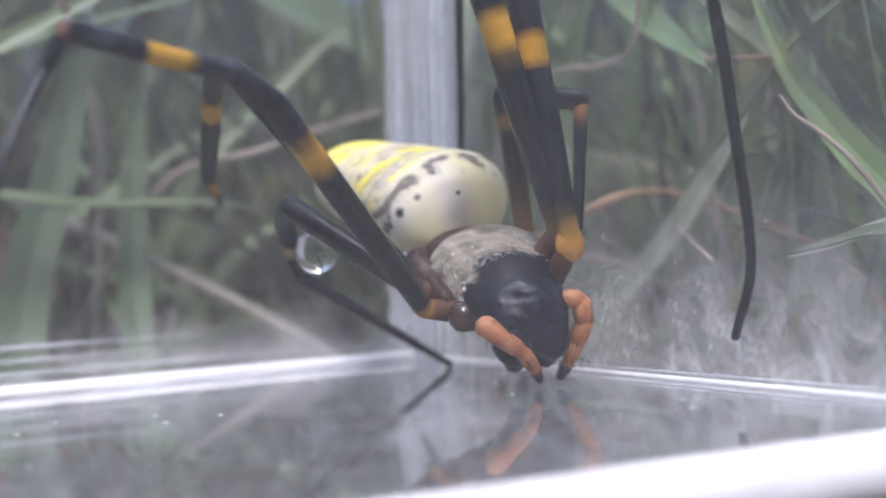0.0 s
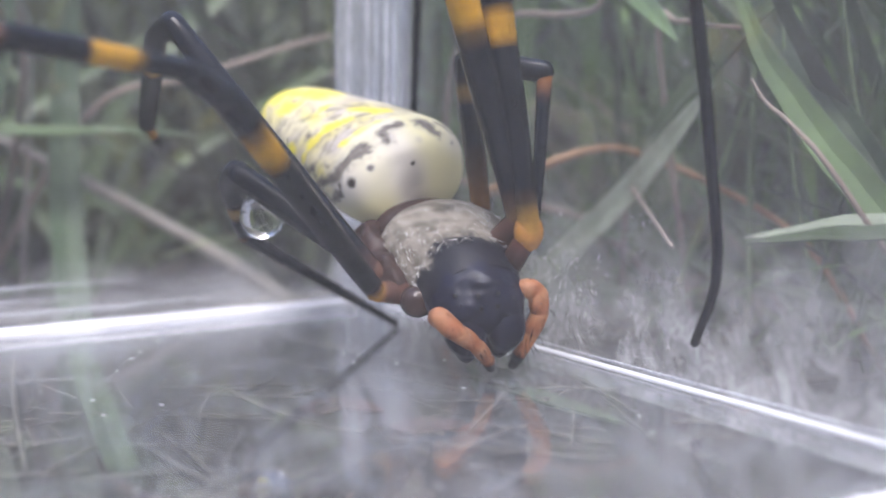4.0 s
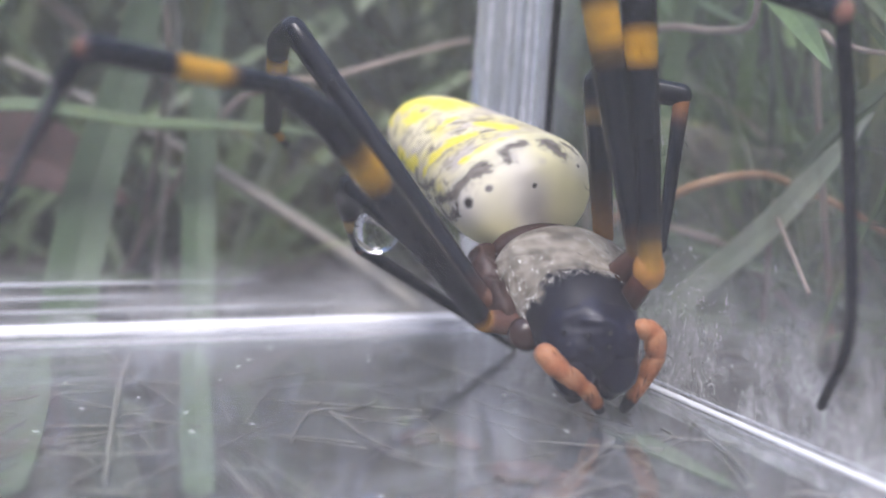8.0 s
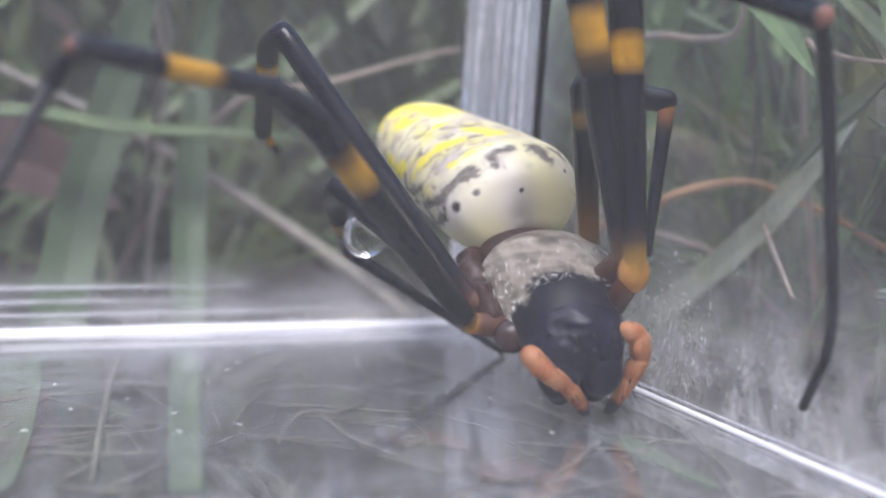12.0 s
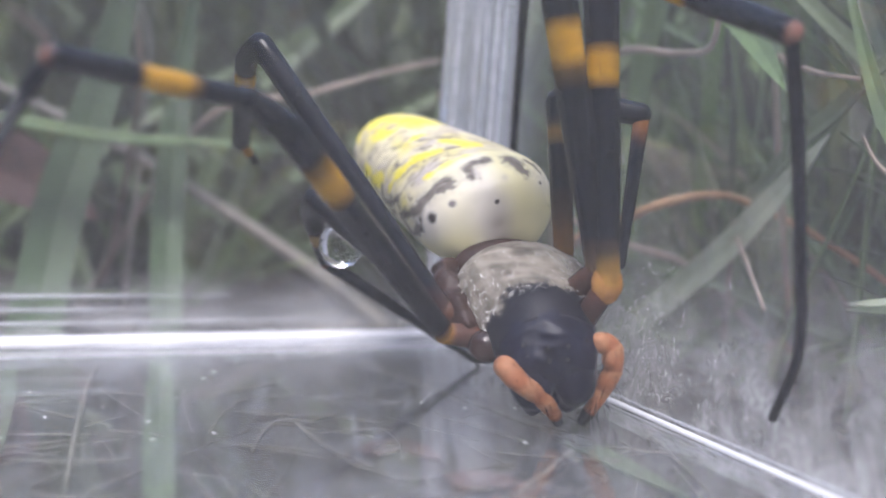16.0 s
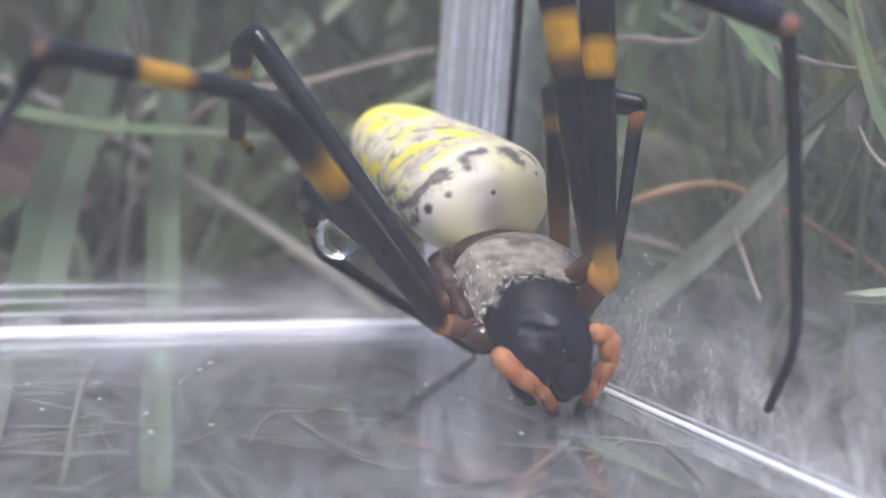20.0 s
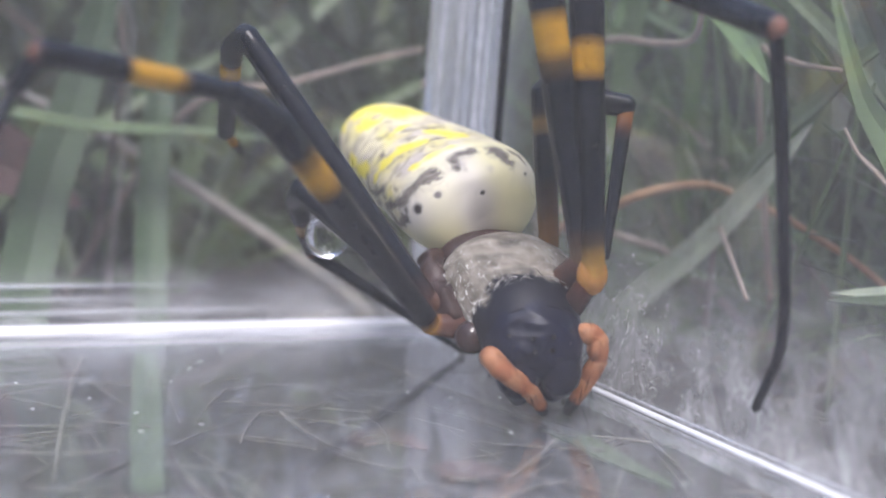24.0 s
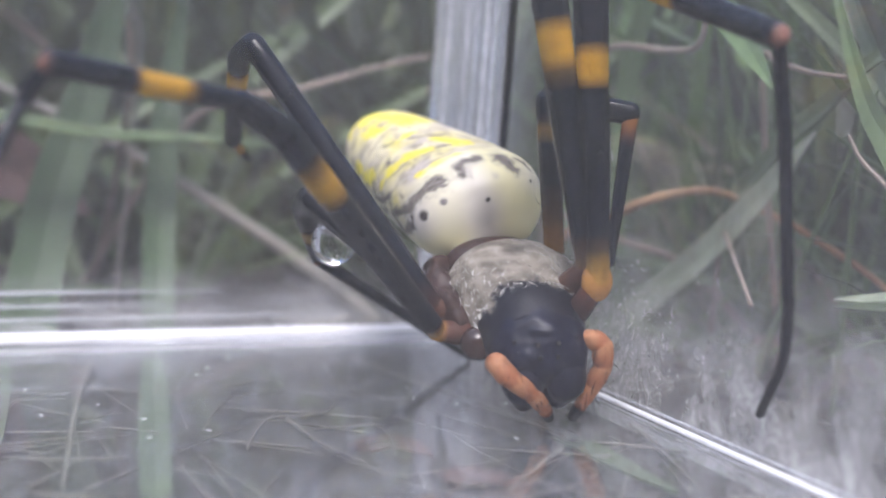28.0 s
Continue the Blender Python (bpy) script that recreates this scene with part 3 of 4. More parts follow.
def build_body():
    # the abdomen, a long barrel with two swellings in front, from its blunt front to the spinnerets
    profile = [
        (0.0, 0.05, 0.04, 0.04, -0.04), (0.015, 0.25, 0.17, 0.22, -0.04), (0.06, 0.40, 0.27, 0.35, -0.03), (0.16, 0.495, 0.345, 0.42, -0.02), (0.32, 0.54, 0.385, 0.45, -0.01), (0.60, 0.54, 0.39, 0.46, -0.01),
        (1.0, 0.51, 0.38, 0.45, 0.0), (1.5, 0.47, 0.365, 0.42, 0.0), (1.95, 0.42, 0.355, 0.38, 0.0), (2.25, 0.355, 0.315, 0.33, 0.0), (2.42, 0.26, 0.24, 0.25, 0.0), (2.51, 0.14, 0.13, 0.14, 0.0), (2.54, 0.04, 0.04, 0.04, 0.0),
    ]
    bm = loft(ABDOMEN, ABDOMEN_AXES, resample(profile, 230), 200, abdomen_pigment, 2.15, 0.085)
    part("abdomen", bm, M_SKIN, spider, "long yellow and cream abdomen with black marks")
    # the carapace, head down
    axes = frame_axes((-0.12, -0.87, -0.46), (0.97, -0.03, 0.15))
    profile = [
        (-0.72, 0.08, 0.05, 0.05, -0.02), (-0.70, 0.23, 0.15, 0.24, -0.02), (-0.60, 0.30, 0.23, 0.32, 0.01), (-0.40, 0.355, 0.30, 0.32, 0.03), (-0.20, 0.39, 0.35, 0.3, 0.03), (0.0, 0.44, 0.37, 0.28, 0.0),
        (0.25, 0.50, 0.345, 0.26, 0.0), (0.42, 0.46, 0.305, 0.24, 0.0), (0.56, 0.37, 0.235, 0.2, 0.0), (0.66, 0.23, 0.13, 0.14, 0.0), (0.715, 0.05, 0.03, 0.03, 0.0),
    ]
    rows = resample(profile, 60)
    cut = [n for n, row in enumerate(rows) if row[0] > -0.42][0]

    def felt(p):
        x, s, z = p
        streak = noise.noise(Vector((x * 9, s * 3.5, z * 9))) + 0.6 * noise.noise(Vector((x * 30, s * 9, z * 30)))
        swirl = noise.noise(Vector((x * 5 + 2 * s, s * 14 - 6 * abs(x), z * 5)))
        c = mix((0.13, 0.108, 0.082), (0.41, 0.365, 0.295), 0.5 + 0.55 * streak + 0.5 * swirl)
        c = mix(c, (0.07, 0.055, 0.045), 0.8 * math.exp(-(((s - 0.28) / 0.07) ** 2 + (x / 0.06) ** 2)))
        edge = s + 0.2 + 0.11 * noise.noise(Vector((x * 7, s * 5, z * 7 + 9))) + 0.05 * noise.noise(Vector((x * 25, s * 25, z * 25))) + 0.12 * (abs(x) - 0.2)
        return mix((0.006, 0.006, 0.012), mix((0.09, 0.04, 0.028), c, (z + 0.12) / 0.12), edge / 0.05)

    shell = part("carapace", loft(HEAD, axes, resample(rows[cut - 2 :], 110), 130, felt), M_SHELL, spider, "domed carapace with silvery felt")
    bm = loft(HEAD, axes, resample(rows[: cut + 1], 60), 90)
    for v in bm.verts:
        free = min(max((-0.42 - (axes.inverted() @ (v.co - Vector(HEAD))).y) / 0.12, 0.0), 1.0)
        v.co += (v.co - Vector(HEAD)).normalized() * free * (0.035 * noise.noise(v.co * 5.5) + 0.012 * noise.noise(v.co * 16))
    head = part("head", bm, M_HEAD, spider, "glossy black head")
    # felt of silver hairs
    bm = bmesh.new()
    rng = random.Random(4)
    for n in range(620):
        s = rng.uniform(-0.22, 0.66) if n % 3 else (-0.18 - abs(rng.gauss(0, 0.02)) if n % 2 else rng.uniform(0.45, 0.68))
        row = [np.interp(s, rows[:, 0], rows[:, k]) for k in range(5)]
        a = rng.uniform(0.05, math.pi - 0.05)
        local = Vector((row[1] * math.cos(a), s, row[2] * math.sin(a) + row[4]))
        out = Vector((math.cos(a), 0.25 * (s - 0.1), math.sin(a))).normalized()
        lay = (Vector((rng.gauss(0, 0.5), -1.0 + rng.gauss(0, 0.4), 0)) + out * rng.uniform(0.0, 0.10)).normalized()
        long, thick = rng.uniform(0.03, 0.09), rng.uniform(0.001, 0.0024)
        across = lay.cross(out).normalized() * thick
        pts = [local - across, local + across, local + lay * long * 0.6 + out * 0.006, local + lay * long]
        v = [bm.verts.new(Vector(HEAD) + axes @ q) for q in pts]
        bm.faces.new((v[0], v[1], v[2])), bm.faces.new((v[0], v[2], v[3]))
    tagged(part("hair", bm, M_HAIR, shell, "fine silver hairs"), kind="stuff")
    # eight eyes in two rows
    for x, s, z in ((-0.06, -0.70, 0.12), (0.06, -0.70, 0.12), (-0.07, -0.66, 0.2), (0.07, -0.66, 0.2), (-0.19, -0.64, 0.12), (0.19, -0.64, 0.12), (-0.21, -0.58, 0.17), (0.21, -0.58, 0.17)):
        part("eye", ball(Vector(HEAD) + axes @ Vector((x, s, z)), (0.018,) * 3, u=10, v=8), M_EYE, head)
    # jaws
    for x in (-0.14, 0.14):
        a, b, c = (Vector(HEAD) + axes @ Vector(q) for q in ((x, -0.52, 0.0), (x * 1.05, -0.66, -0.12), (x * 0.85, -0.64, -0.30)))
        jaw = part("jaw", tube([a, b, c], [0.14, 0.15, 0.075], 5, 16), M_HEAD, spider, "stout black jaw")
        part("fang", tube([c, c + axes @ Vector((-x * 0.3, 0.03, -0.04)), c + axes @ Vector((-x * 0.6, 0.08, -0.06))], [0.035, 0.028, 0.01], 4, 8), M_HEAD, jaw)
    part("breast_plate", ball(Vector(HEAD) + axes @ Vector((0, 0.1, -0.22)), (0.36, 0.5, 0.14), axes=axes.to_4x4()), M_HEAD, spider)
    # waist widened and darkened to paint the shadow between abdomen and carapace
    part("waist", ball(Vector(HEAD) + axes @ Vector((-0.08, 0.58, 0.02)), (0.38, 0.18, 0.20), axes=axes.to_4x4(), u=28), M_FOLD, spider, "reddish-brown waist, darkened for the shadow in the gap")


HEAD = (-0.93, -3.44, 0.76)
build_body()


def palp(points, label):
    """A feeler in jointed segments and a dark bristly tip."""
    skin, pale = (0.32, 0.105, 0.036), (0.44, 0.19, 0.085)
    limb = None
    for n, (r0, r1, r2) in enumerate(((0.066, 0.076, 0.07), (0.073, 0.075, 0.064), (0.066, 0.069, 0.06), (0.059, 0.058, 0.045))):
        a, b = Vector(points[n]), Vector(points[n + 1])
        bow = (b - a).orthogonal().normalized() * 0.012
        seg = part("palp_segment" if limb else "pedipalp", tube([a, a.lerp(b, 0.5) + bow, b], [r0, r1, r2], 6, 16, banded((0, pale), (0.35, skin, 0.2), (0.85, pale, 0.1))), M_PALP, limb or spider, "" if limb else label)
        limb = limb or seg
    part("palp_tip", tube(points[4:], [0.05, 0.036], 4, 12, banded((0, (0.2, 0.06, 0.025)), (0.35, BLACK))), M_PALP, limb, "black bristly tip")
    hairs, rng = bmesh.new(), random.Random(len(label) + int(points[0][0] * 100))
    for k in range(60):
        f = rng.random() * 4.9
        i = int(f)
        p = Vector(points[i]).lerp(Vector(points[i + 1]), f - i)
        out = Vector((rng.gauss(0, 1), rng.gauss(0, 1), rng.gauss(0, 1))).normalized()
        r = 0.07 if i < 4 else 0.04
        tube([p + out * r, p + out * (r + 0.03) + Vector((0, 0, -0.02)), p + out * (r + 0.045) + Vector((0, 0, -0.05))], [0.003, 0.0025, 0.001], 2, 3, lambda f: BLACK, hairs, False)
    tagged(part("bristles", hairs, M_CHITIN, limb, "fine dark bristles"), kind="stuff")


palp([(-1.27, -3.82, 0.47), (-1.36, -4.0, 0.49), (-1.25, -4.07, 0.37), (-1.1, -4.03, 0.27), (-0.95, -3.92, 0.14), (-0.87, -3.82, 0.06)], "orange palp with a black tip")
palp([(-0.69, -4.0, 0.64), (-0.585, -4.02, 0.59), (-0.56, -4.0, 0.45), (-0.60, -3.94, 0.30), (-0.66, -3.88, 0.15), (-0.70, -3.84, 0.06)], "orange palp with a black tip")


def leg(joints, radii, stops, label="black leg with yellow bands", kneed=False):
    """Joints from the hip to the tip; each stretch between them is a part of the leg."""
    names = ("hip", "thigh", "knee", "shin", "foot_segment", "claw_segment") if kneed else ("hip", "thigh", "shin", "foot_segment", "claw_segment")
    root, hairs, rng = None, bmesh.new(), random.Random(int(abs(joints[0][0]) * 1000))
    for n in range(len(joints) - 1):
        stretch = joints[n] if isinstance(joints[n], list) else [joints[n]]
        pts = [*stretch, joints[n + 1][0] if isinstance(joints[n + 1], list) else joints[n + 1]]
        size = radii[n]
        size = [size[0] + (size[1] - size[0]) * k / (len(pts) - 1) for k in range(len(pts))]
        if len(pts) == 2:
            mid = (Vector(pts[0]) + Vector(pts[1])) / 2
            pts, size = [pts[0], mid, pts[1]], [size[0], (size[0] + size[1]) * 0.52, size[1]]
        ob = part("leg" if root is None else names[n], tube(pts, size, 10, 14, banded(*stops[n])), M_CHITIN, root or spider, label if root is None else "")
        root = root or ob
        if n:
            way = (Vector(pts[-1]) - Vector(pts[0])).normalized()
            for k in range(26):
                f = rng.random() * (len(pts) - 1)
                i = min(int(f), len(pts) - 2)
                p, r = Vector(pts[i]).lerp(Vector(pts[i + 1]), f - i), size[i] + (size[i + 1] - size[i]) * (f - i)
                out = (way.orthogonal().normalized() * math.cos(k * 2.4) + way.cross(way.orthogonal()).normalized() * math.sin(k * 2.4))
                tube([p + out * r * 0.95, p + out * (r + 0.03) + way * 0.03, p + out * (r + 0.045) + way * 0.07], [0.0026, 0.002, 0.0008], 2, 3, lambda f: BLACK, hairs, False)
    tagged(part("bristles", hairs, M_CHITIN, root, "fine dark bristles"), kind="stuff")
    return root


HIP = ((0, BROWN),)
bm = tube([(-1.36, -2.85, 1.0), (-1.42, -3.0, 0.92), (-1.42, -3.2, 0.8), (-1.36, -3.42, 0.66)], [0.09, 0.12, 0.12, 0.10], 10, 24)
for v in bm.verts:
    v.co += Vector((noise.noise(v.co * 7), noise.noise(v.co * 7 + Vector((9, 0, 0))), noise.noise(v.co * 7 + Vector((0, 9, 0))))) * 0.05
part("hip_fold", bm, M_FOLD, spider, "wrinkled reddish-brown hips")
GOLD = (0.52, 0.27, 0.04)
leg([(-1.2, -3.45, 0.58), (-1.57, -3.42, 0.62), (-2.96, -4.5, 1.965), (-3.25, -4.70, 2.12), (-4.25, -5.13, 2.26), [(-4.36, -5.05, 2.08), (-4.64, -5.3, 1.5)], (-5.2, -6.0, 0.02)],
    [(0.10, 0.075), (0.078, 0.094), (0.092, 0.075), (0.06, 0.066), (0.045, 0.045), (0.04, 0.02)],
    [((0, BROWN), (0.85, ORANGE, 0.08)), ((0, ORANGE), (0.10, BLACK, 0.018), (0.70, YELLOW), (0.79, BLACK)), ((0, BLACK),), ((0, BLACK), (0.34, YELLOW), (0.56, BLACK), (0.97, PINK)), ((0, PINK), (0.2, BLACK)), ((0, BLACK),)], kneed=True)
leg([(-1.2, -3.3, 0.7), (-1.53, -3.3, 0.76), (-2.70, -2.5, 2.57), (-2.72, -2.1, 2.5), (-2.49, -0.8, 1.86), (-2.2, -0.06, 1.68)],
    [(0.11, 0.075), (0.07, 0.088), (0.09, 0.085), (0.085, 0.075), (0.05, 0.03)],
    [((0, (0.13, 0.065, 0.045)),), ((0, (0.13, 0.065, 0.045)), (0.09, BLACK, 0.06)), ((0, BLACK),), ((0, BLACK), (0.2, YELLOW), (0.34, BLACK), (0.94, ORANGE)), ((0, ORANGE), (0.5, BLACK))], kneed=True)
leg([(-1.2, -3.05, 0.75), (-1.45, -2.95, 0.78), (-2.22, -2.36, 1.47), (-2.2, -2.1, 1.38), (-1.93, -1.6, 0.92), (-0.5, -1.48, 0.03)],
    [(0.12, 0.1), (0.085, 0.1), (0.1, 0.09), (0.09, 0.06), (0.058, 0.03)],
    [HIP, ((0, ORANGE), (0.1, BLACK)), ((0, BLACK),), ((0, BLACK), (0.38, (0.2, 0.13, 0.05)), (0.55, BLACK), (0.9, PINK)), ((0, PINK), (0.05, BLACK))], kneed=True)
leg([(-1.1, -2.9, 0.8), (-1.05, -2.6, 0.72), (-0.85, -1.7, 0.92), (-0.6, -1.2, 0.85), (-0.32, -0.3, 0.75)],
    [(0.11, 0.09), (0.09, 0.08), (0.07, 0.05), (0.042, 0.02)], [HIP, ((0, BROWN), (0.2, BLACK)), ((0, BLACK),), ((0, BLACK),)])
fore_leg = leg([(-0.76, -3.7, 0.6), (-0.65, -4.03, 1.03), (-0.73, -3.84, 3.16), (-0.40, -5.5, 2.6), [(-0.26, -5.42, 2.1), (-0.2, -5.42, 1.5), (-0.11, -5.36, 0.82)], (-0.04, -5.06, 0.33)],
    [(0.09, 0.08), (0.08, 0.125), (0.085, 0.08), (0.042, 0.042), (0.042, 0.03)],
    [((0, (0.04, 0.018, 0.014)), (0.75, (0.13, 0.04, 0.02), 0.2)), ((0, GOLD), (0.09, (0.36, 0.2, 0.03), 0.03), (0.14, BLACK, 0.035), (0.60, YELLOW, 0.01), (0.69, BLACK, 0.01)), ((0, BLACK), (0.35, YELLOW), (0.52, BLACK), (0.95, PINK)), ((0, PINK), (0.06, BLACK)), ((0, BLACK),)])
second_leg = leg([(-0.78, -3.5, 0.75), (-0.68, -3.92, 1.12), (-1.20, -3.95, 3.50), (-0.5, -2.2, 3.9), (-0.06, -1.0, 1.5)],
    [(0.11, 0.08), (0.08, 0.135), (0.08, 0.07), (0.042, 0.03)],
    [((0, BROWN),), ((0, (0.2, 0.1, 0.03)), (0.1, BLACK, 0.06), (0.55, YELLOW, 0.012), (0.65, BLACK, 0.012)), ((0, BLACK), (0.35, YELLOW), (0.5, BLACK)), ((0, BLACK),)])
leg([(-0.8, -3.15, 0.9), (-0.60, -3.25, 1.15), (-0.66, -3.15, 2.27), (-0.08, -3.36, 2.18), (-0.3, -3.55, 1.1)],
    [(0.10, 0.075), (0.075, 0.09), (0.09, 0.085), (0.06, 0.035)],
    [((0, BROWN),), ((0, (0.20, 0.09, 0.018)), (0.14, (0.075, 0.036, 0.014), 0.14), (0.34, BLACK, 0.12), (0.70, (0.14, 0.08, 0.02)), (0.78, BLACK)), ((0, BLACK),), ((0, (0.30, 0.12, 0.04)), (0.18, BLACK, 0.08))])
leg([(-0.85, -2.95, 0.85), (-0.6, -2.8, 0.85), (-0.35, -2.4, 1.0), (-0.2, -2.2, 0.95), (-0.03, -2.0, 0.9)],
    [(0.11, 0.09), (0.09, 0.08), (0.07, 0.05), (0.042, 0.02)], [HIP, ((0, BROWN), (0.2, BLACK)), ((0, BLACK),), ((0, BLACK),)])
part("hip_knob", ball((-0.645, -4.0, 1.03), (0.108, 0.105, 0.14)), material("joint_skin", (0.40, 0.18, 0.035), 0.22, 0.5, 900, 4000, 0.4), spider, "swollen amber hip joint")
part("hip_knob", ball((-1.32, -3.58, 0.55), (0.13, 0.12, 0.12)), material("hip_skin", (0.045, 0.024, 0.02), 0.12, 0.3, 500, 3000, 0.15), spider, "round brown hip stump")

M_WATER = bpy.data.materials.new("water")
M_WATER.use_nodes = True
for key, value in (("Transmission Weight", 1.0), ("IOR", 1.33), ("Roughness", 0.0), ("Base Color", (0.95, 0.97, 1.0, 1))):
    M_WATER.node_tree.nodes["Principled BSDF"].inputs[key].default_value = value
drop = thing("water_drop", (-1.97, -2.1, 0.95), "clear water drop clinging to the spider's leg", "water drop")
part("bead", ball((-1.96, -2.16, 1.12), (0.18, 0.17, 0.19), u=32, v=22), M_WATER, drop).visible_shadow = False


# ---- grass and litter ----
def clear_of_box(x, y, z):
    x0, x1, y0, y1 = BOX
    if x0 - 0.3 < x < x1 + 0.3 and y0 - 0.35 < y < y1 + 0.3:
        return False
    return not (-10 < x < 1.5 and -17 < y < y0 + 0.3)


def build_grass(count, name, lo, hi, high, width, seed, hole=0, mat=M_GRASS):
    rng = random.Random(seed)
    verts, faces = [], []
    made = 0
    while made < count:
        x, y = rng.uniform(lo[0], hi[0]), rng.uniform(lo[1], hi[1])
        if not clear_of_box(x, y, 0) or (-8 < x < 0.2 and -8 < y < 7.5) or (0 < x < 3.2 and -8 < y < 2.0) or max(abs(x), abs(y)) < hole:
            continue
        turn, lean, length = rng.uniform(0, 2 * math.pi), abs(rng.gauss(0.25, 0.55)), rng.uniform(*high)
        w, curl = rng.uniform(*width), rng.uniform(-0.2, 1.5)
        way = Vector((math.cos(turn), math.sin(turn), 0))
        across = Vector((-way.y, way.x, 0))
        p, pts = Vector((x, y, ground_height(x, y) - 0.1)), []
        for k in range(8):
            pts.append(p.copy())
            a = lean + curl * (k / 7) ** 1.5
            p += (way * math.sin(a) + Vector((0, 0, math.cos(a)))) * length / 7
        if any(not clear_of_box(*q) or q.z < GROUND - 0.3 for q in pts):
            continue
        made += 1
        base = len(verts)
        for k, q in enumerate(pts):
            f = k / 7
            half = 0.5 * w * (1 - max(0, (f - 0.4) / 0.6) ** 1.7) + 0.006
            verts += [q - across * half, q + Vector((0, 0, -0.25 * half)) - way * 0.25 * half, q + across * half]
            if k:
                for j in (0, 1):
                    i = base + 3 * (k - 1) + j
                    faces.append((i, i + 1, i + 4, i + 3))
    mesh = bpy.data.meshes.new(name)
    mesh.from_pydata([tuple(v * CM) for v in verts], [], faces)
    mesh.materials.append(mat)
    mesh.polygons.foreach_set("use_smooth", [True] * len(mesh.polygons))
    tagged(new(name, mesh), "dense tangled green grass on dark soil", "grass", kind="stuff")


build_grass(1700, "grass", (-14, -8), (14, 14), (3, 9), (0.14, 0.42), 1)
build_grass(3000, "grass", (-30, 12), (45, 45), (7, 17), (0.25, 0.6), 2)
# unseen tall grass behind the camera, added to block sky reflected in the front
build_grass(1100, "grass", (-55, -70), (45, -18), (14, 38), (0.5, 1.1), 5)
build_grass(300, "grass", (-12, 7.5), (4, 15), (3, 8), (0.14, 0.4), 9)
build_grass(620, "grass", (2.6, -7), (8, 5), (3, 8), (0.06, 0.2), 6, mat=M_RIGHTGRASS)
build_grass(3600, "grass", (-170, -170), (170, 170), (15, 40), (0.6, 1.3), 7, 62)
build_grass(2500, "grass", (-60, 45), (110, 120), (18, 42), (0.6, 1.2), 3)


def build_fine_stems(count, lo, hi, seed):
    """Thin stems and leaf tips that tangle close outside the dusty side, in one piece of stuff."""
    rng = random.Random(seed)
    bm = bmesh.new()
    made = 0
    while made < count:
        x, y = rng.uniform(lo[0], hi[0]), rng.uniform(lo[1], hi[1])
        turn, lean, length = rng.uniform(0, 2 * math.pi), rng.uniform(0.2, 1.3), rng.uniform(1.5, 4.5)
        way, curl = Vector((math.cos(turn), math.sin(turn), 0)), rng.uniform(-0.3, 0.9)
        p, pts = Vector((x, y, ground_height(x, y) - 0.05)), []
        for k in range(5):
            pts.append(p.copy())
            a = lean + curl * k / 4
            p = p + (way * math.sin(a) + Vector((0, 0, math.cos(a)))) * length / 4
        if any(q.x < 1.9 + 0.06 * q.z or q.z < GROUND - 0.2 for q in pts):
            continue
        made += 1
        r = rng.choice((0.007, 0.009, 0.012, 0.018, 0.03))
        tube(pts, [r, r, r * 0.9, r * 0.7, r * 0.3], 2, 4, bm=bm, round_ends=False)
    tagged(part("grass_stems", bm, M_STEMS), "fine tangled grass stems beside the clear box", "grass", kind="stuff")


build_fine_stems(200, (2.1, -5.5), (5.0, 3.5), 44)


def grass_blade(points, width, mat, label, face=(0, -1, 0.3), taper=1.0):
    ob = thing("grass_blade", points[0], label, "grass blade", "blades standing out round the box")
    part("blade", leaf(points, width, face=face, taper=taper), mat, ob)


def stalk(points, radius, mat, label, name="straw"):
    ob = thing(name, points[0], label, "grass stalk", "dry stalks round the box")
    part("stalk", tube(points, [radius * (1 - 0.5 * k / (len(points) - 1)) for k in range(len(points))], 6, 7), mat, ob)


# broad blades and stalks that stand out behind the walls
grass_blade([(-4.18, 0.3, -0.3), (-4.1, 0.8, -0.1), (-4.0, 1.6, 0.3), (-3.76, 2.1, 1.25), (-3.40, 2.3, 2.35), (-3.1, 2.3, 3.6), (-2.9, 2.2, 4.6)], 0.52, M_DEEP, "broad green blade rising behind the clear box")
grass_blade([(-2.95, 0.3, -0.3), (-2.82, 1.2, 0.1), (-2.72, 1.9, 0.95), (-2.62, 2.2, 2.0), (-2.5, 2.3, 2.9), (-2.35, 2.2, 3.8)], 0.33, M_DEEP, "green blade rising behind the clear box")
grass_blade([(-7.5, 2.6, -0.3), (-6.2, 2.0, 1.6), (-4.67, 1.6, 2.0), (-3.33, 1.6, 1.86), (-2.05, 1.7, 1.83), (-1.3, 1.8, 1.75)], 0.25, M_BLADE, "green blade lying nearly level behind the box", face=(0, -0.5, 1))
stalk([(-4.6, 4.4, 2.5), (-3.0, 3.9, 1.72), (-1.8, 3.2, 0.98), (-0.9, 2.6, 0.36), (-0.2, 2.2, -0.2)][::-1], 0.1, M_DULLSTRAW, "pale dry stalk leaning across the soil")
grass_blade([(1.8, 0.5, -0.4), (1.8, -0.1, 0.0), (1.8, -0.82, 0.45), (1.8, -1.88, 1.1), (1.8, -2.68, 1.71), (1.85, -3.1, 2.1)], 0.3, M_PALE, "broad green blade slanting beside the box", face=(-0.6, -0.7, 0.5))
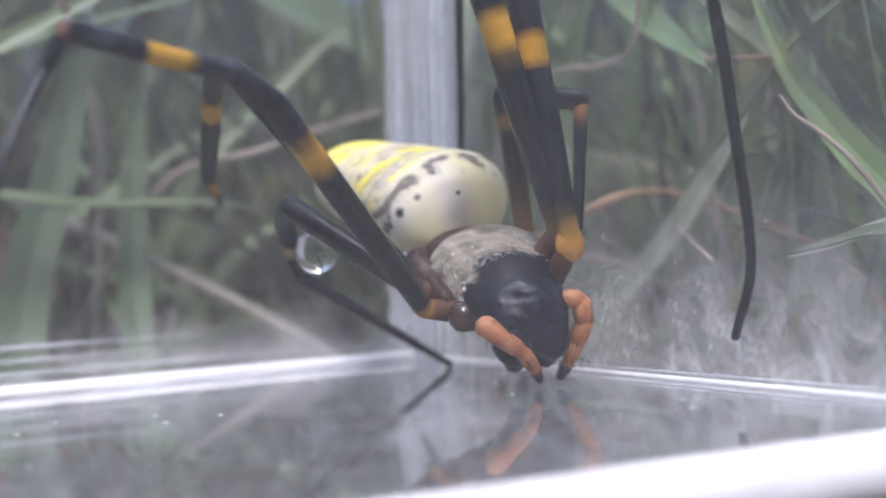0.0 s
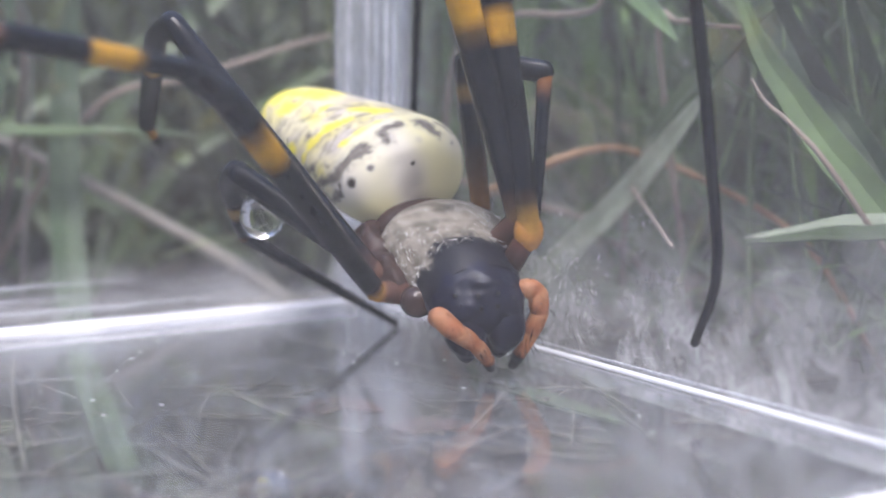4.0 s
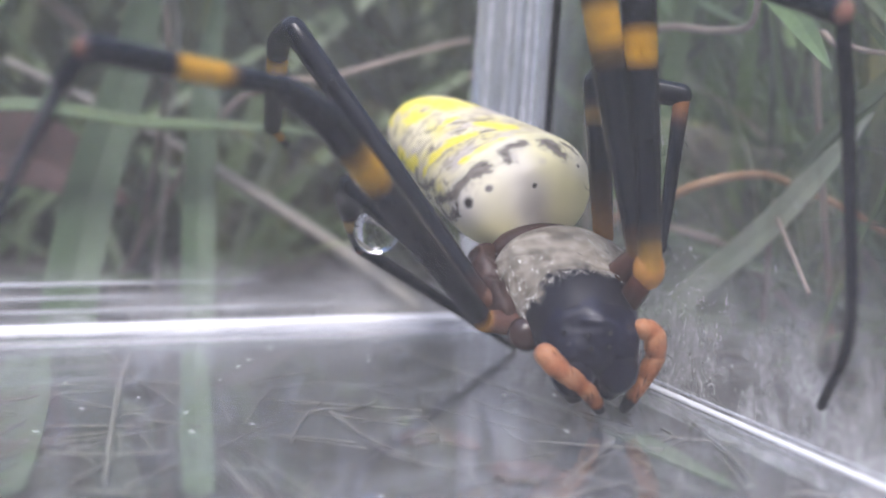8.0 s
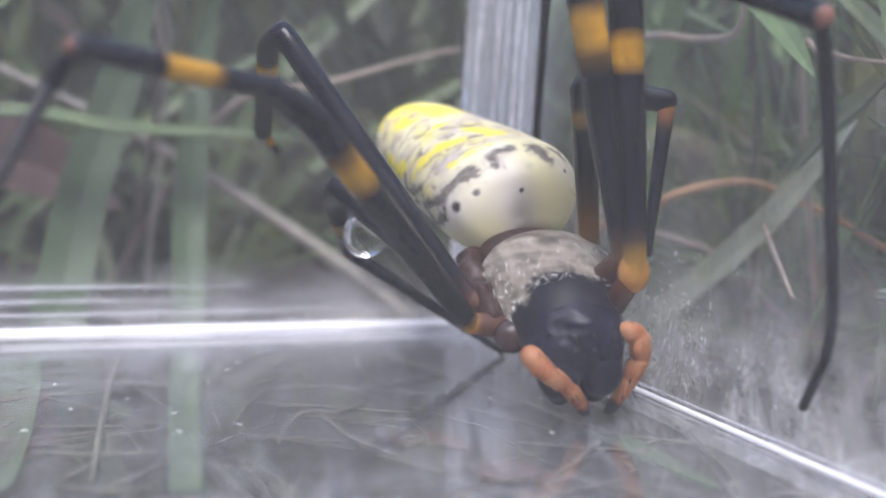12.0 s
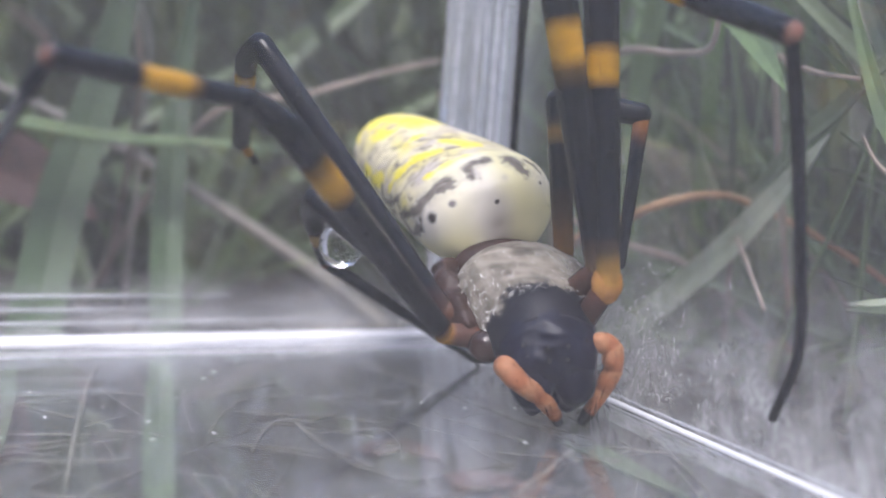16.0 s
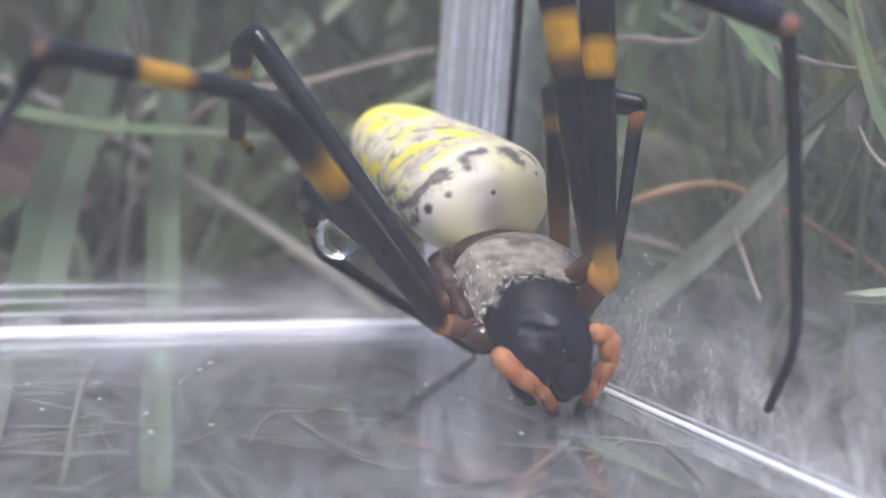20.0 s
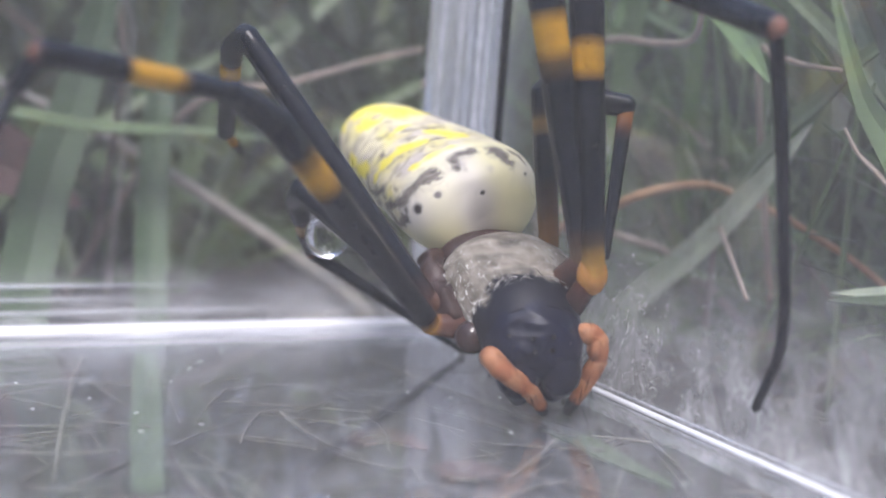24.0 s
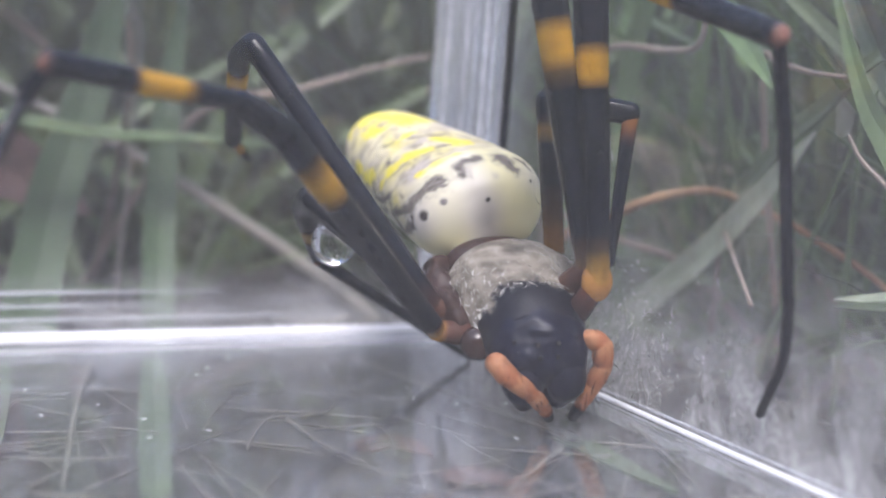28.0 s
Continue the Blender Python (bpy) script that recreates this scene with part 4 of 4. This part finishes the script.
stalk([(0.6, 0.5, -0.3), (0.85, -0.6, 0.95), (1.0, -1.4, 1.28), (1.2, -1.75, 1.46), (1.7, -1.7, 1.54), (2.05, -1.75, 1.49), (2.4, -2.4, 1.2), (2.6, -3.4, 0.7), (2.7, -4.2, -0.3)], 0.055, M_STEM, "orange-brown arched grass stem", "arched_stem")
stalk([(1.9, 1.8, -0.3), (1.3, 0.6, 2.3), (1.3, -0.57, 2.84), (1.38, -1.5, 2.8), (1.1, -2.45, 2.76), (1.0, -2.75, 2.95), (0.95, -2.9, 3.6)], 0.045, M_STRAW, "dry straw bent at a joint")
stalk([(2.4, -1.0, -0.3), (1.9, -1.8, 1.22), (1.79, -2.06, 1.14), (0.68, -4.02, 0.84)], 0.035, M_STRAW, "thin dry straw tip in the grass")
stalk([(1.0, 0.4, 1.3), (1.68, -0.36, 0.96), (2.25, -0.8, 0.7), (3.0, -1.5, -0.3)][::-1], 0.055, M_STRAW, "pinkish dry stalk lying in the grass")
stalk([(2.2, -5.6, -0.3), (1.3, -5.1, 1.3), (1.2, -4.74, 1.71), (1.2, -4.45, 1.9), (1.2, -4.3, 2.07)], 0.025, M_STRAW, "thin dry straw tip in the grass")
grass_blade([(1.9, -7.0, -0.3), (1.4, -6.0, 0.9), (1.2, -5.29, 1.0), (1.2, -4.7, 0.93), (1.2, -4.24, 0.86)], 0.16, M_BLADE, "narrow green blade bent low", face=(-0.6, 0, 1))
stalk([(-3.4, 4.6, -0.3), (-2.3, 2.6, 2.0), (-1.3, 1.8, 2.38), (0.1, 1.9, 2.8), (1.0, 2.4, 2.9)], 0.05, M_STRAW, "pale dry stalk behind the box")
stalk([(-3.3, 2.5, 4.6), (-3.12, 2.5, 3.6), (-2.95, 2.6, 2.65), (-2.9, 4.2, 1.4), (-2.9, 7.0, -0.3)][::-1], 0.055, M_STRAW, "dry straw standing in the grass")
grass_blade([(-7.5, 4.2, -0.3), (-6.0, 2.6, 2.8), (-3.95, 2.4, 3.6), (-2.2, 2.6, 4.2), (-0.8, 3.0, 4.6)], 0.22, M_BLADE, "green blade crossing high behind the box", face=(0, -0.5, 1))

grass_blade([(2.4, 1.0, -0.3), (2.0, 0.2, 2.6), (1.75, -0.9, 3.75), (1.53, -2.24, 3.07), (1.2, -3.1, 2.7), (0.95, -3.75, 2.39)], 0.26, M_LIGHTBLADE, "broad light green blade drooping to a point", face=(-0.8, -0.6, 0.3))
grass_blade([(1.8, -5.6, -0.3), (1.8, -5.2, 0.8), (1.8, -4.78, 1.28), (1.8, -4.45, 1.57), (1.8, -4.05, 1.99), (1.8, -3.68, 2.42), (1.8, -3.13, 3.57)], 0.26, M_LIGHTBLADE, "light green blade leaning back", face=(-0.9, -0.4, 0.2))
grass_blade([(2.4, -5.2, -0.3), (2.3, -4.6, 1.2), (2.2, -3.9, 2.1), (2.2, -3.2, 2.9), (2.3, -2.6, 3.9)], 0.2, M_DEEP, "narrow dark green blade leaning back", face=(-0.9, -0.4, 0.2))
grass_blade([(2.2, -6.2, -0.3), (1.9, -5.6, 0.9), (1.6, -4.96, 1.03), (1.6, -4.28, 0.92), (1.6, -3.77, 0.84)], 0.16, M_PALE, "pale green blade tip bent low", face=(-0.6, -0.3, 0.8))
grass_blade([(2.9, 3.0, -0.3), (2.5, 2.2, 3.2), (2.2, 1.16, 3.81), (2.2, 0.65, 3.5), (2.2, -0.08, 3.17), (2.2, -0.9, 2.9)], 0.12, M_BLADE, "grey-green blade bowing over the soil", face=(-0.6, -0.6, 0.5))
# stalks and blades pressed flat between the soil and the clear floor
stalk([(-3.62, -0.30, -0.28), (-3.77, -1.26, -0.28), (-3.94, -2.60, -0.28), (-4.09, -3.95, -0.28)], 0.034, M_PRESSEDSTRAW, "pale dry stalk pressed under the clear floor")
stalk([(-3.90, 0.39, -0.29), (-3.76, -0.34, -0.29), (-3.63, -1.24, -0.29), (-3.45, -2.12, -0.29)], 0.016, M_PRESSEDSTRAW, "thin dry stalk pressed under the clear floor")
stalk([(-2.40, -2.58, -0.29), (-2.34, -3.33, -0.29), (-2.19, -3.81, -0.29)], 0.022, M_PRESSEDSTRAW, "thin dry stalk pressed under the clear floor")
stalk([(-0.76, -3.81, -0.28), (-1.12, -4.21, -0.28), (-1.53, -4.65, -0.28)], 0.026, M_PRESSEDSTRAW, "pinkish dry stalk pressed under the clear floor")
stalk([(-1.25, -0.48, -0.27), (-1.06, -1.50, -0.27), (-0.80, -2.67, -0.27), (-0.62, -3.59, -0.27)], 0.030, M_PRESSEDSTRAW, "long pale stalk pressed under the clear floor")
stalk([(0.13, -3.03, -0.28), (-0.04, -3.80, -0.28), (-0.23, -4.51, -0.28), (-0.37, -4.94, -0.28)], 0.022, M_PRESSEDSTRAW, "thin dry stalk pressed under the clear floor")
grass_blade([(-0.64, -3.49, -0.27), (-0.58, -3.89, -0.27), (-0.57, -4.39, -0.27), (-0.54, -4.98, -0.27)], 0.2, M_PRESSED, "pale green blade pressed under the clear floor", face=(0, 0, 1))
grass_blade([(-3.05, -0.17, -0.26), (-3.23, -1.49, -0.26), (-3.41, -2.83, -0.26), (-3.60, -4.27, -0.26)], 0.21, M_PRESSED, "flat green blade pressed under the clear floor", face=(0, 0, 1), taper=0.2)
grass_blade([(-4.44, -0.12, -0.26), (-4.53, -1.57, -0.26), (-4.61, -2.81, -0.26), (-4.70, -3.97, -0.26)], 0.42, M_PRESSED, "broad flat green blade pressed under the clear floor", face=(0, 0, 1), taper=0.2)
stalk([(-4.27, -5.30, 2.33), (-4.46, -5.86, 2.42), (-4.93, -7.14, 2.62)], 0.02, M_STRAW, "thin pinkish straw leaning between the spider's foot and the clear wall")


def leaf_scrap(points, width, label):
    ob = thing("leaf_scrap", points[0], label, "leaf", "dead leaf scraps under the box")
    part("scrap", leaf(points, width, 0.15, (0, 0, 1), 6), M_DEADLEAF, ob)


leaf_scrap([(-1.82, -4.31, -0.28), (-1.59, -4.30, -0.28), (-1.43, -4.52, -0.28)], 0.35, "torn brown leaf scrap under the clear floor")
leaf_scrap([(-2.13, -3.48, -0.28), (-1.85, -3.37, -0.28), (-1.70, -3.77, -0.28)], 0.28, "torn brown leaf scrap under the clear floor")



def build_pressed_bits():
    """Short dry stems and leaf shreds pressed flat under the clear floor, in one piece of stuff."""
    rng = random.Random(61)
    bm = bmesh.new()
    for n in range(170):
        x, y = rng.uniform(-5.2, -0.1), rng.uniform(-5.8, -1.2)
        turn, long, z = rng.uniform(0, math.pi), rng.uniform(0.2, 1.3), -0.30 + 0.02 * rng.random()
        d, bend = Vector((math.cos(turn), math.sin(turn), 0)) * long / 2, rng.gauss(0, 0.05)
        p, side = Vector((x, y, z)), Vector((-math.sin(turn), math.cos(turn), 0)) * bend
        r = rng.choice((0.006, 0.008, 0.011, 0.016))
        tube([p - d, p + side * 0.7 - d * 0.3, p + side * 0.7 + d * 0.3, p + d], [r, r, r * 0.9, r * 0.5], 2, 4, bm=bm, round_ends=False)
    tagged(part("dry_stems", bm, M_PRESSEDSTRAW), "short dry stems pressed under the clear floor", "grass", kind="stuff")


build_pressed_bits()

# the thicket behind the back wall
grass_blade([(-6.2, 2.6, -0.3), (-5.2, 2.2, 2.4), (-4.37, 2.0, 3.31), (-4.0, 2.0, 3.58), (-3.47, 2.0, 3.86), (-2.9, 2.0, 4.16), (-2.1, 2.0, 4.5)], 0.2, M_BLADE, "arched grey-green blade behind the box")
grass_blade([(3.4, 5.4, -0.3), (2.8, 5.0, 3.3), (1.8, 5.0, 4.2), (0.44, 5.0, 4.84), (-0.54, 5.0, 5.23), (-1.8, 5.0, 5.5)], 0.85, M_BLADE, "very broad dull green blade far behind the box", face=(0, -1, 0.5))
grass_blade([(-2.6, 4.2, -0.3), (-1.6, 4.0, 2.2), (-0.79, 4.0, 3.08), (-0.29, 4.0, 3.53), (0.23, 4.0, 3.99), (0.9, 4.0, 4.5)], 0.26, M_BLADE, "dull green blade slanting behind the box")
grass_blade([(-2.0, 4.7, -0.3), (-1.0, 4.5, 1.2), (-0.02, 4.5, 1.86), (0.59, 4.5, 2.23), (1.49, 4.5, 2.69), (2.3, 4.5, 3.0)], 0.18, M_BLADE, "dull green blade slanting behind the box")
stalk([(-3.05, 3.2, -0.3), (-2.81, 3.0, 2.65), (-2.92, 3.0, 3.33), (-3.05, 3.0, 3.87)], 0.03, M_DULLSTRAW, "pinkish dry straw standing in the grass")
grass_blade([(2.3, 0.2, -0.3), (2.1, -1.4, 1.2), (1.9, -2.62, 2.02), (1.9, -3.1, 2.3), (1.9, -3.7, 2.68), (2.0, -4.6, 3.0)], 0.22, M_BLADE, "long grey-green blade crossing the others", face=(-0.8, -0.3, 0.5))
stalk([(2.6, -1.9, -0.3), (1.9, -2.3, 2.5), (1.7, -2.82, 2.63), (1.7, -3.18, 2.57), (1.7, -3.6, 2.52)], 0.035, M_STRAW, "pinkish dry straw tip in the grass")


def scatter_blades(count, lo, hi, seed, young=0.42):
    """Single blades that can be told apart behind the walls, each leaning its own way."""
    rng = random.Random(seed)
    made = 0
    while made < count:
        x, y = rng.uniform(lo[0], hi[0]), rng.uniform(lo[1], hi[1])
        turn, lean, length = rng.uniform(0, 2 * math.pi), rng.uniform(0.4, 1.4), rng.uniform(3.5, 7.5)
        way = Vector((math.cos(turn), math.sin(turn), 0))
        p, pts = Vector((x, y, ground_height(x, y) - 0.05)), []
        for k in range(5):
            pts.append(p.copy())
            a = lean + rng.uniform(0, 0.2) * k
            p = p + (way * math.sin(a) + Vector((0, 0, math.cos(a)))) * length / 4
        if any(not clear_of_box(*q) or q.z < GROUND - 0.2 or (q.x < 0.5 and q.y < 3.2) for q in pts):
            continue
        made += 1
        kind = rng.random()
        face = (rng.uniform(-0.8, 0.2), rng.uniform(-1, -0.3), rng.uniform(0.1, 0.8))
        if kind < 0.13:
            stalk([tuple(q) for q in pts], rng.uniform(0.01, 0.02), M_STRAW if kind < 0.04 else M_DULLSTRAW, "thin dry straw among the green grass")
        elif kind < young:
            grass_blade([tuple(q) for q in pts], rng.uniform(0.04, 0.13), M_LIGHTBLADE, "slender fresh light green grass blade", face)
        else:
            grass_blade([tuple(q) for q in pts], rng.uniform(0.05, 0.17), M_BLADE, "slender grey-green grass blade", face)


scatter_blades(150, (2.9, -5.5), (6.5, 4.0), 37, young=0.34)
scatter_blades(45, (-8, 3.6), (3.5, 9.0), 22, young=0.16)


def build_litter():
    """Bits of dead stalk and crumbs on the soil round the box, in one sheet of stuff."""
    rng = random.Random(12)
    bm = bmesh.new()
    made = 0
    while made < 420:
        x, y = rng.uniform(-9, 6), rng.uniform(-7.5, 9)
        turn, long, r = rng.uniform(0, math.pi), rng.uniform(0.3, 2.2), rng.uniform(0.012, 0.04)
        if BOX[0] - 1 < x < 1 and BOX[2] - 1 < y < 1:
            continue
        lift = rng.uniform(0.03, 0.4)
        d = Vector((math.cos(turn), math.sin(turn), 0)) * long / 2
        a, b = Vector((x, y, 0)) - d, Vector((x, y, 0)) + d
        if any(-7.9 < q.x < 0.3 and -7.6 < q.y < 0.3 for q in (a, b)):
            continue
        a.z, b.z = ground_height(a.x, a.y) + lift, ground_height(b.x, b.y) + 0.03
        tube([a, a.lerp(b, 0.5) + Vector((rng.gauss(0, 0.06), rng.gauss(0, 0.06), 0)), b], [r, r, r * 0.6], 3, 5, bm=bm, round_ends=False)
        made += 1
    tagged(part("litter", bm, M_LITTER), "scattered bits of dead grass on the soil", "plant litter", kind="stuff")


build_litter()


def dead_leaf():
    ob = thing("dead_leaf", (-4.9, 3.4, -0.3), "curled reddish-brown dead leaf lying in the grass", "leaf")
    bm = leaf([(-6.2, 3.2, 0.9), (-5.2, 3.2, 1.45), (-4.5, 3.2, 1.55), (-3.8, 3.2, 1.25), (-3.3, 3.3, 0.9)], 0.9, 0.5, (0, -1, 0.5), 10)
    part("leaf", bm, M_DEADLEAF, ob)
    part("stem", tube([(-6.2, 3.2, 0.9), (-6.6, 3.3, 0.3), (-6.8, 3.4, -0.35)], [0.05, 0.045, 0.04], 4, 6), M_DEADLEAF, ob)


dead_leaf()


def build_specks():
    """Fluff and silk bits stuck to the inner face of the dusty side."""
    rng = random.Random(8)
    bm = bmesh.new()
    for n in range(300):
        y, z = rng.gauss(-3.55, 0.5), abs(rng.gauss(0.55, 0.4)) + 0.05
        if rng.random() < 0.2:
            y, z = rng.uniform(-6, -1.5), rng.uniform(0.1, 2.6)
        turn, long = rng.uniform(0, 2 * math.pi), rng.choice((0.008, 0.01, 0.01, 0.012, 0.012, 0.015, 0.015, 0.02, 0.02, 0.03, 0.04, 0.10)) * rng.uniform(0.6, 1.3)
        p, pts = Vector((-0.012 + 0.055 * z, y, z)), []
        for k in range(4):
            pts.append(p.copy())
            turn += rng.gauss(0, 0.7)
            p = p + Vector((0.055 * math.sin(turn), math.cos(turn), math.sin(turn))) * long / 3
        tube(pts, [0.0024, 0.0034, 0.003, 0.0016], 2, 4, bm=bm, round_ends=False)
    for n in range(60):
        p = Vector((rng.uniform(-6.5, -0.3), rng.uniform(-6.8, -0.3), 0.004))
        turn, long = rng.uniform(0, 6.28), rng.choice((0.008, 0.012, 0.02))
        d = Vector((math.cos(turn), math.sin(turn), 0)) * long
        tube([p - d, p, p + d], [0.004, 0.006, 0.004], 2, 4, bm=bm, round_ends=False)
    tagged(part("lint", bm, M_LINT), "tiny white lint bits stuck to the clear side", "lint", kind="stuff")


build_specks()


def swing(limb, hip, knee, ankle, rows):
    """Turns a leg's thigh about its hip, and its shin about the ankle so that the knee stays closed. Rows: seconds, degrees."""
    hip, knee, ankle = ((Vector(q) - ORIGIN["spider"]) * CM for q in (hip, knee, ankle))
    thigh, shin = ([o for o in limb.children if o.name.split(".")[0] == kind][0] for kind in ("thigh", "shin"))
    thigh_rows, shin_rows = [], []
    for t, degrees in rows:
        turn = Matrix.Rotation(radians(degrees), 4, Vector((0.36, 0.93, -0.1)))
        moved = hip + turn.to_3x3() @ (knee - hip)
        follow = (knee - ankle).rotation_difference(moved - ankle).to_matrix().to_4x4()
        thigh_rows.append((t, Matrix.Translation(hip) @ turn @ Matrix.Translation(-hip)))
        shin_rows.append((t, Matrix.Translation(ankle) @ follow @ Matrix.Translation(-ankle)))
    walk(thigh, thigh_rows)
    walk(shin, shin_rows)


def motions():
    """The spider hangs still but for its two raised fore legs, which ease over to the right."""
    drift = [(0.0, -3.2), (3.5, -3.2), (5.5, -1.3), (9.0, -0.6), (16.0, 0.0), (28.0, 0.0)]
    swing(fore_leg, (-0.65, -4.03, 1.03), (-0.73, -3.84, 3.16), (-0.40, -5.5, 2.6), drift)
    swing(second_leg, (-0.68, -3.92, 1.12), (-1.20, -3.95, 3.50), (-0.5, -2.2, 3.9), drift)


motions()
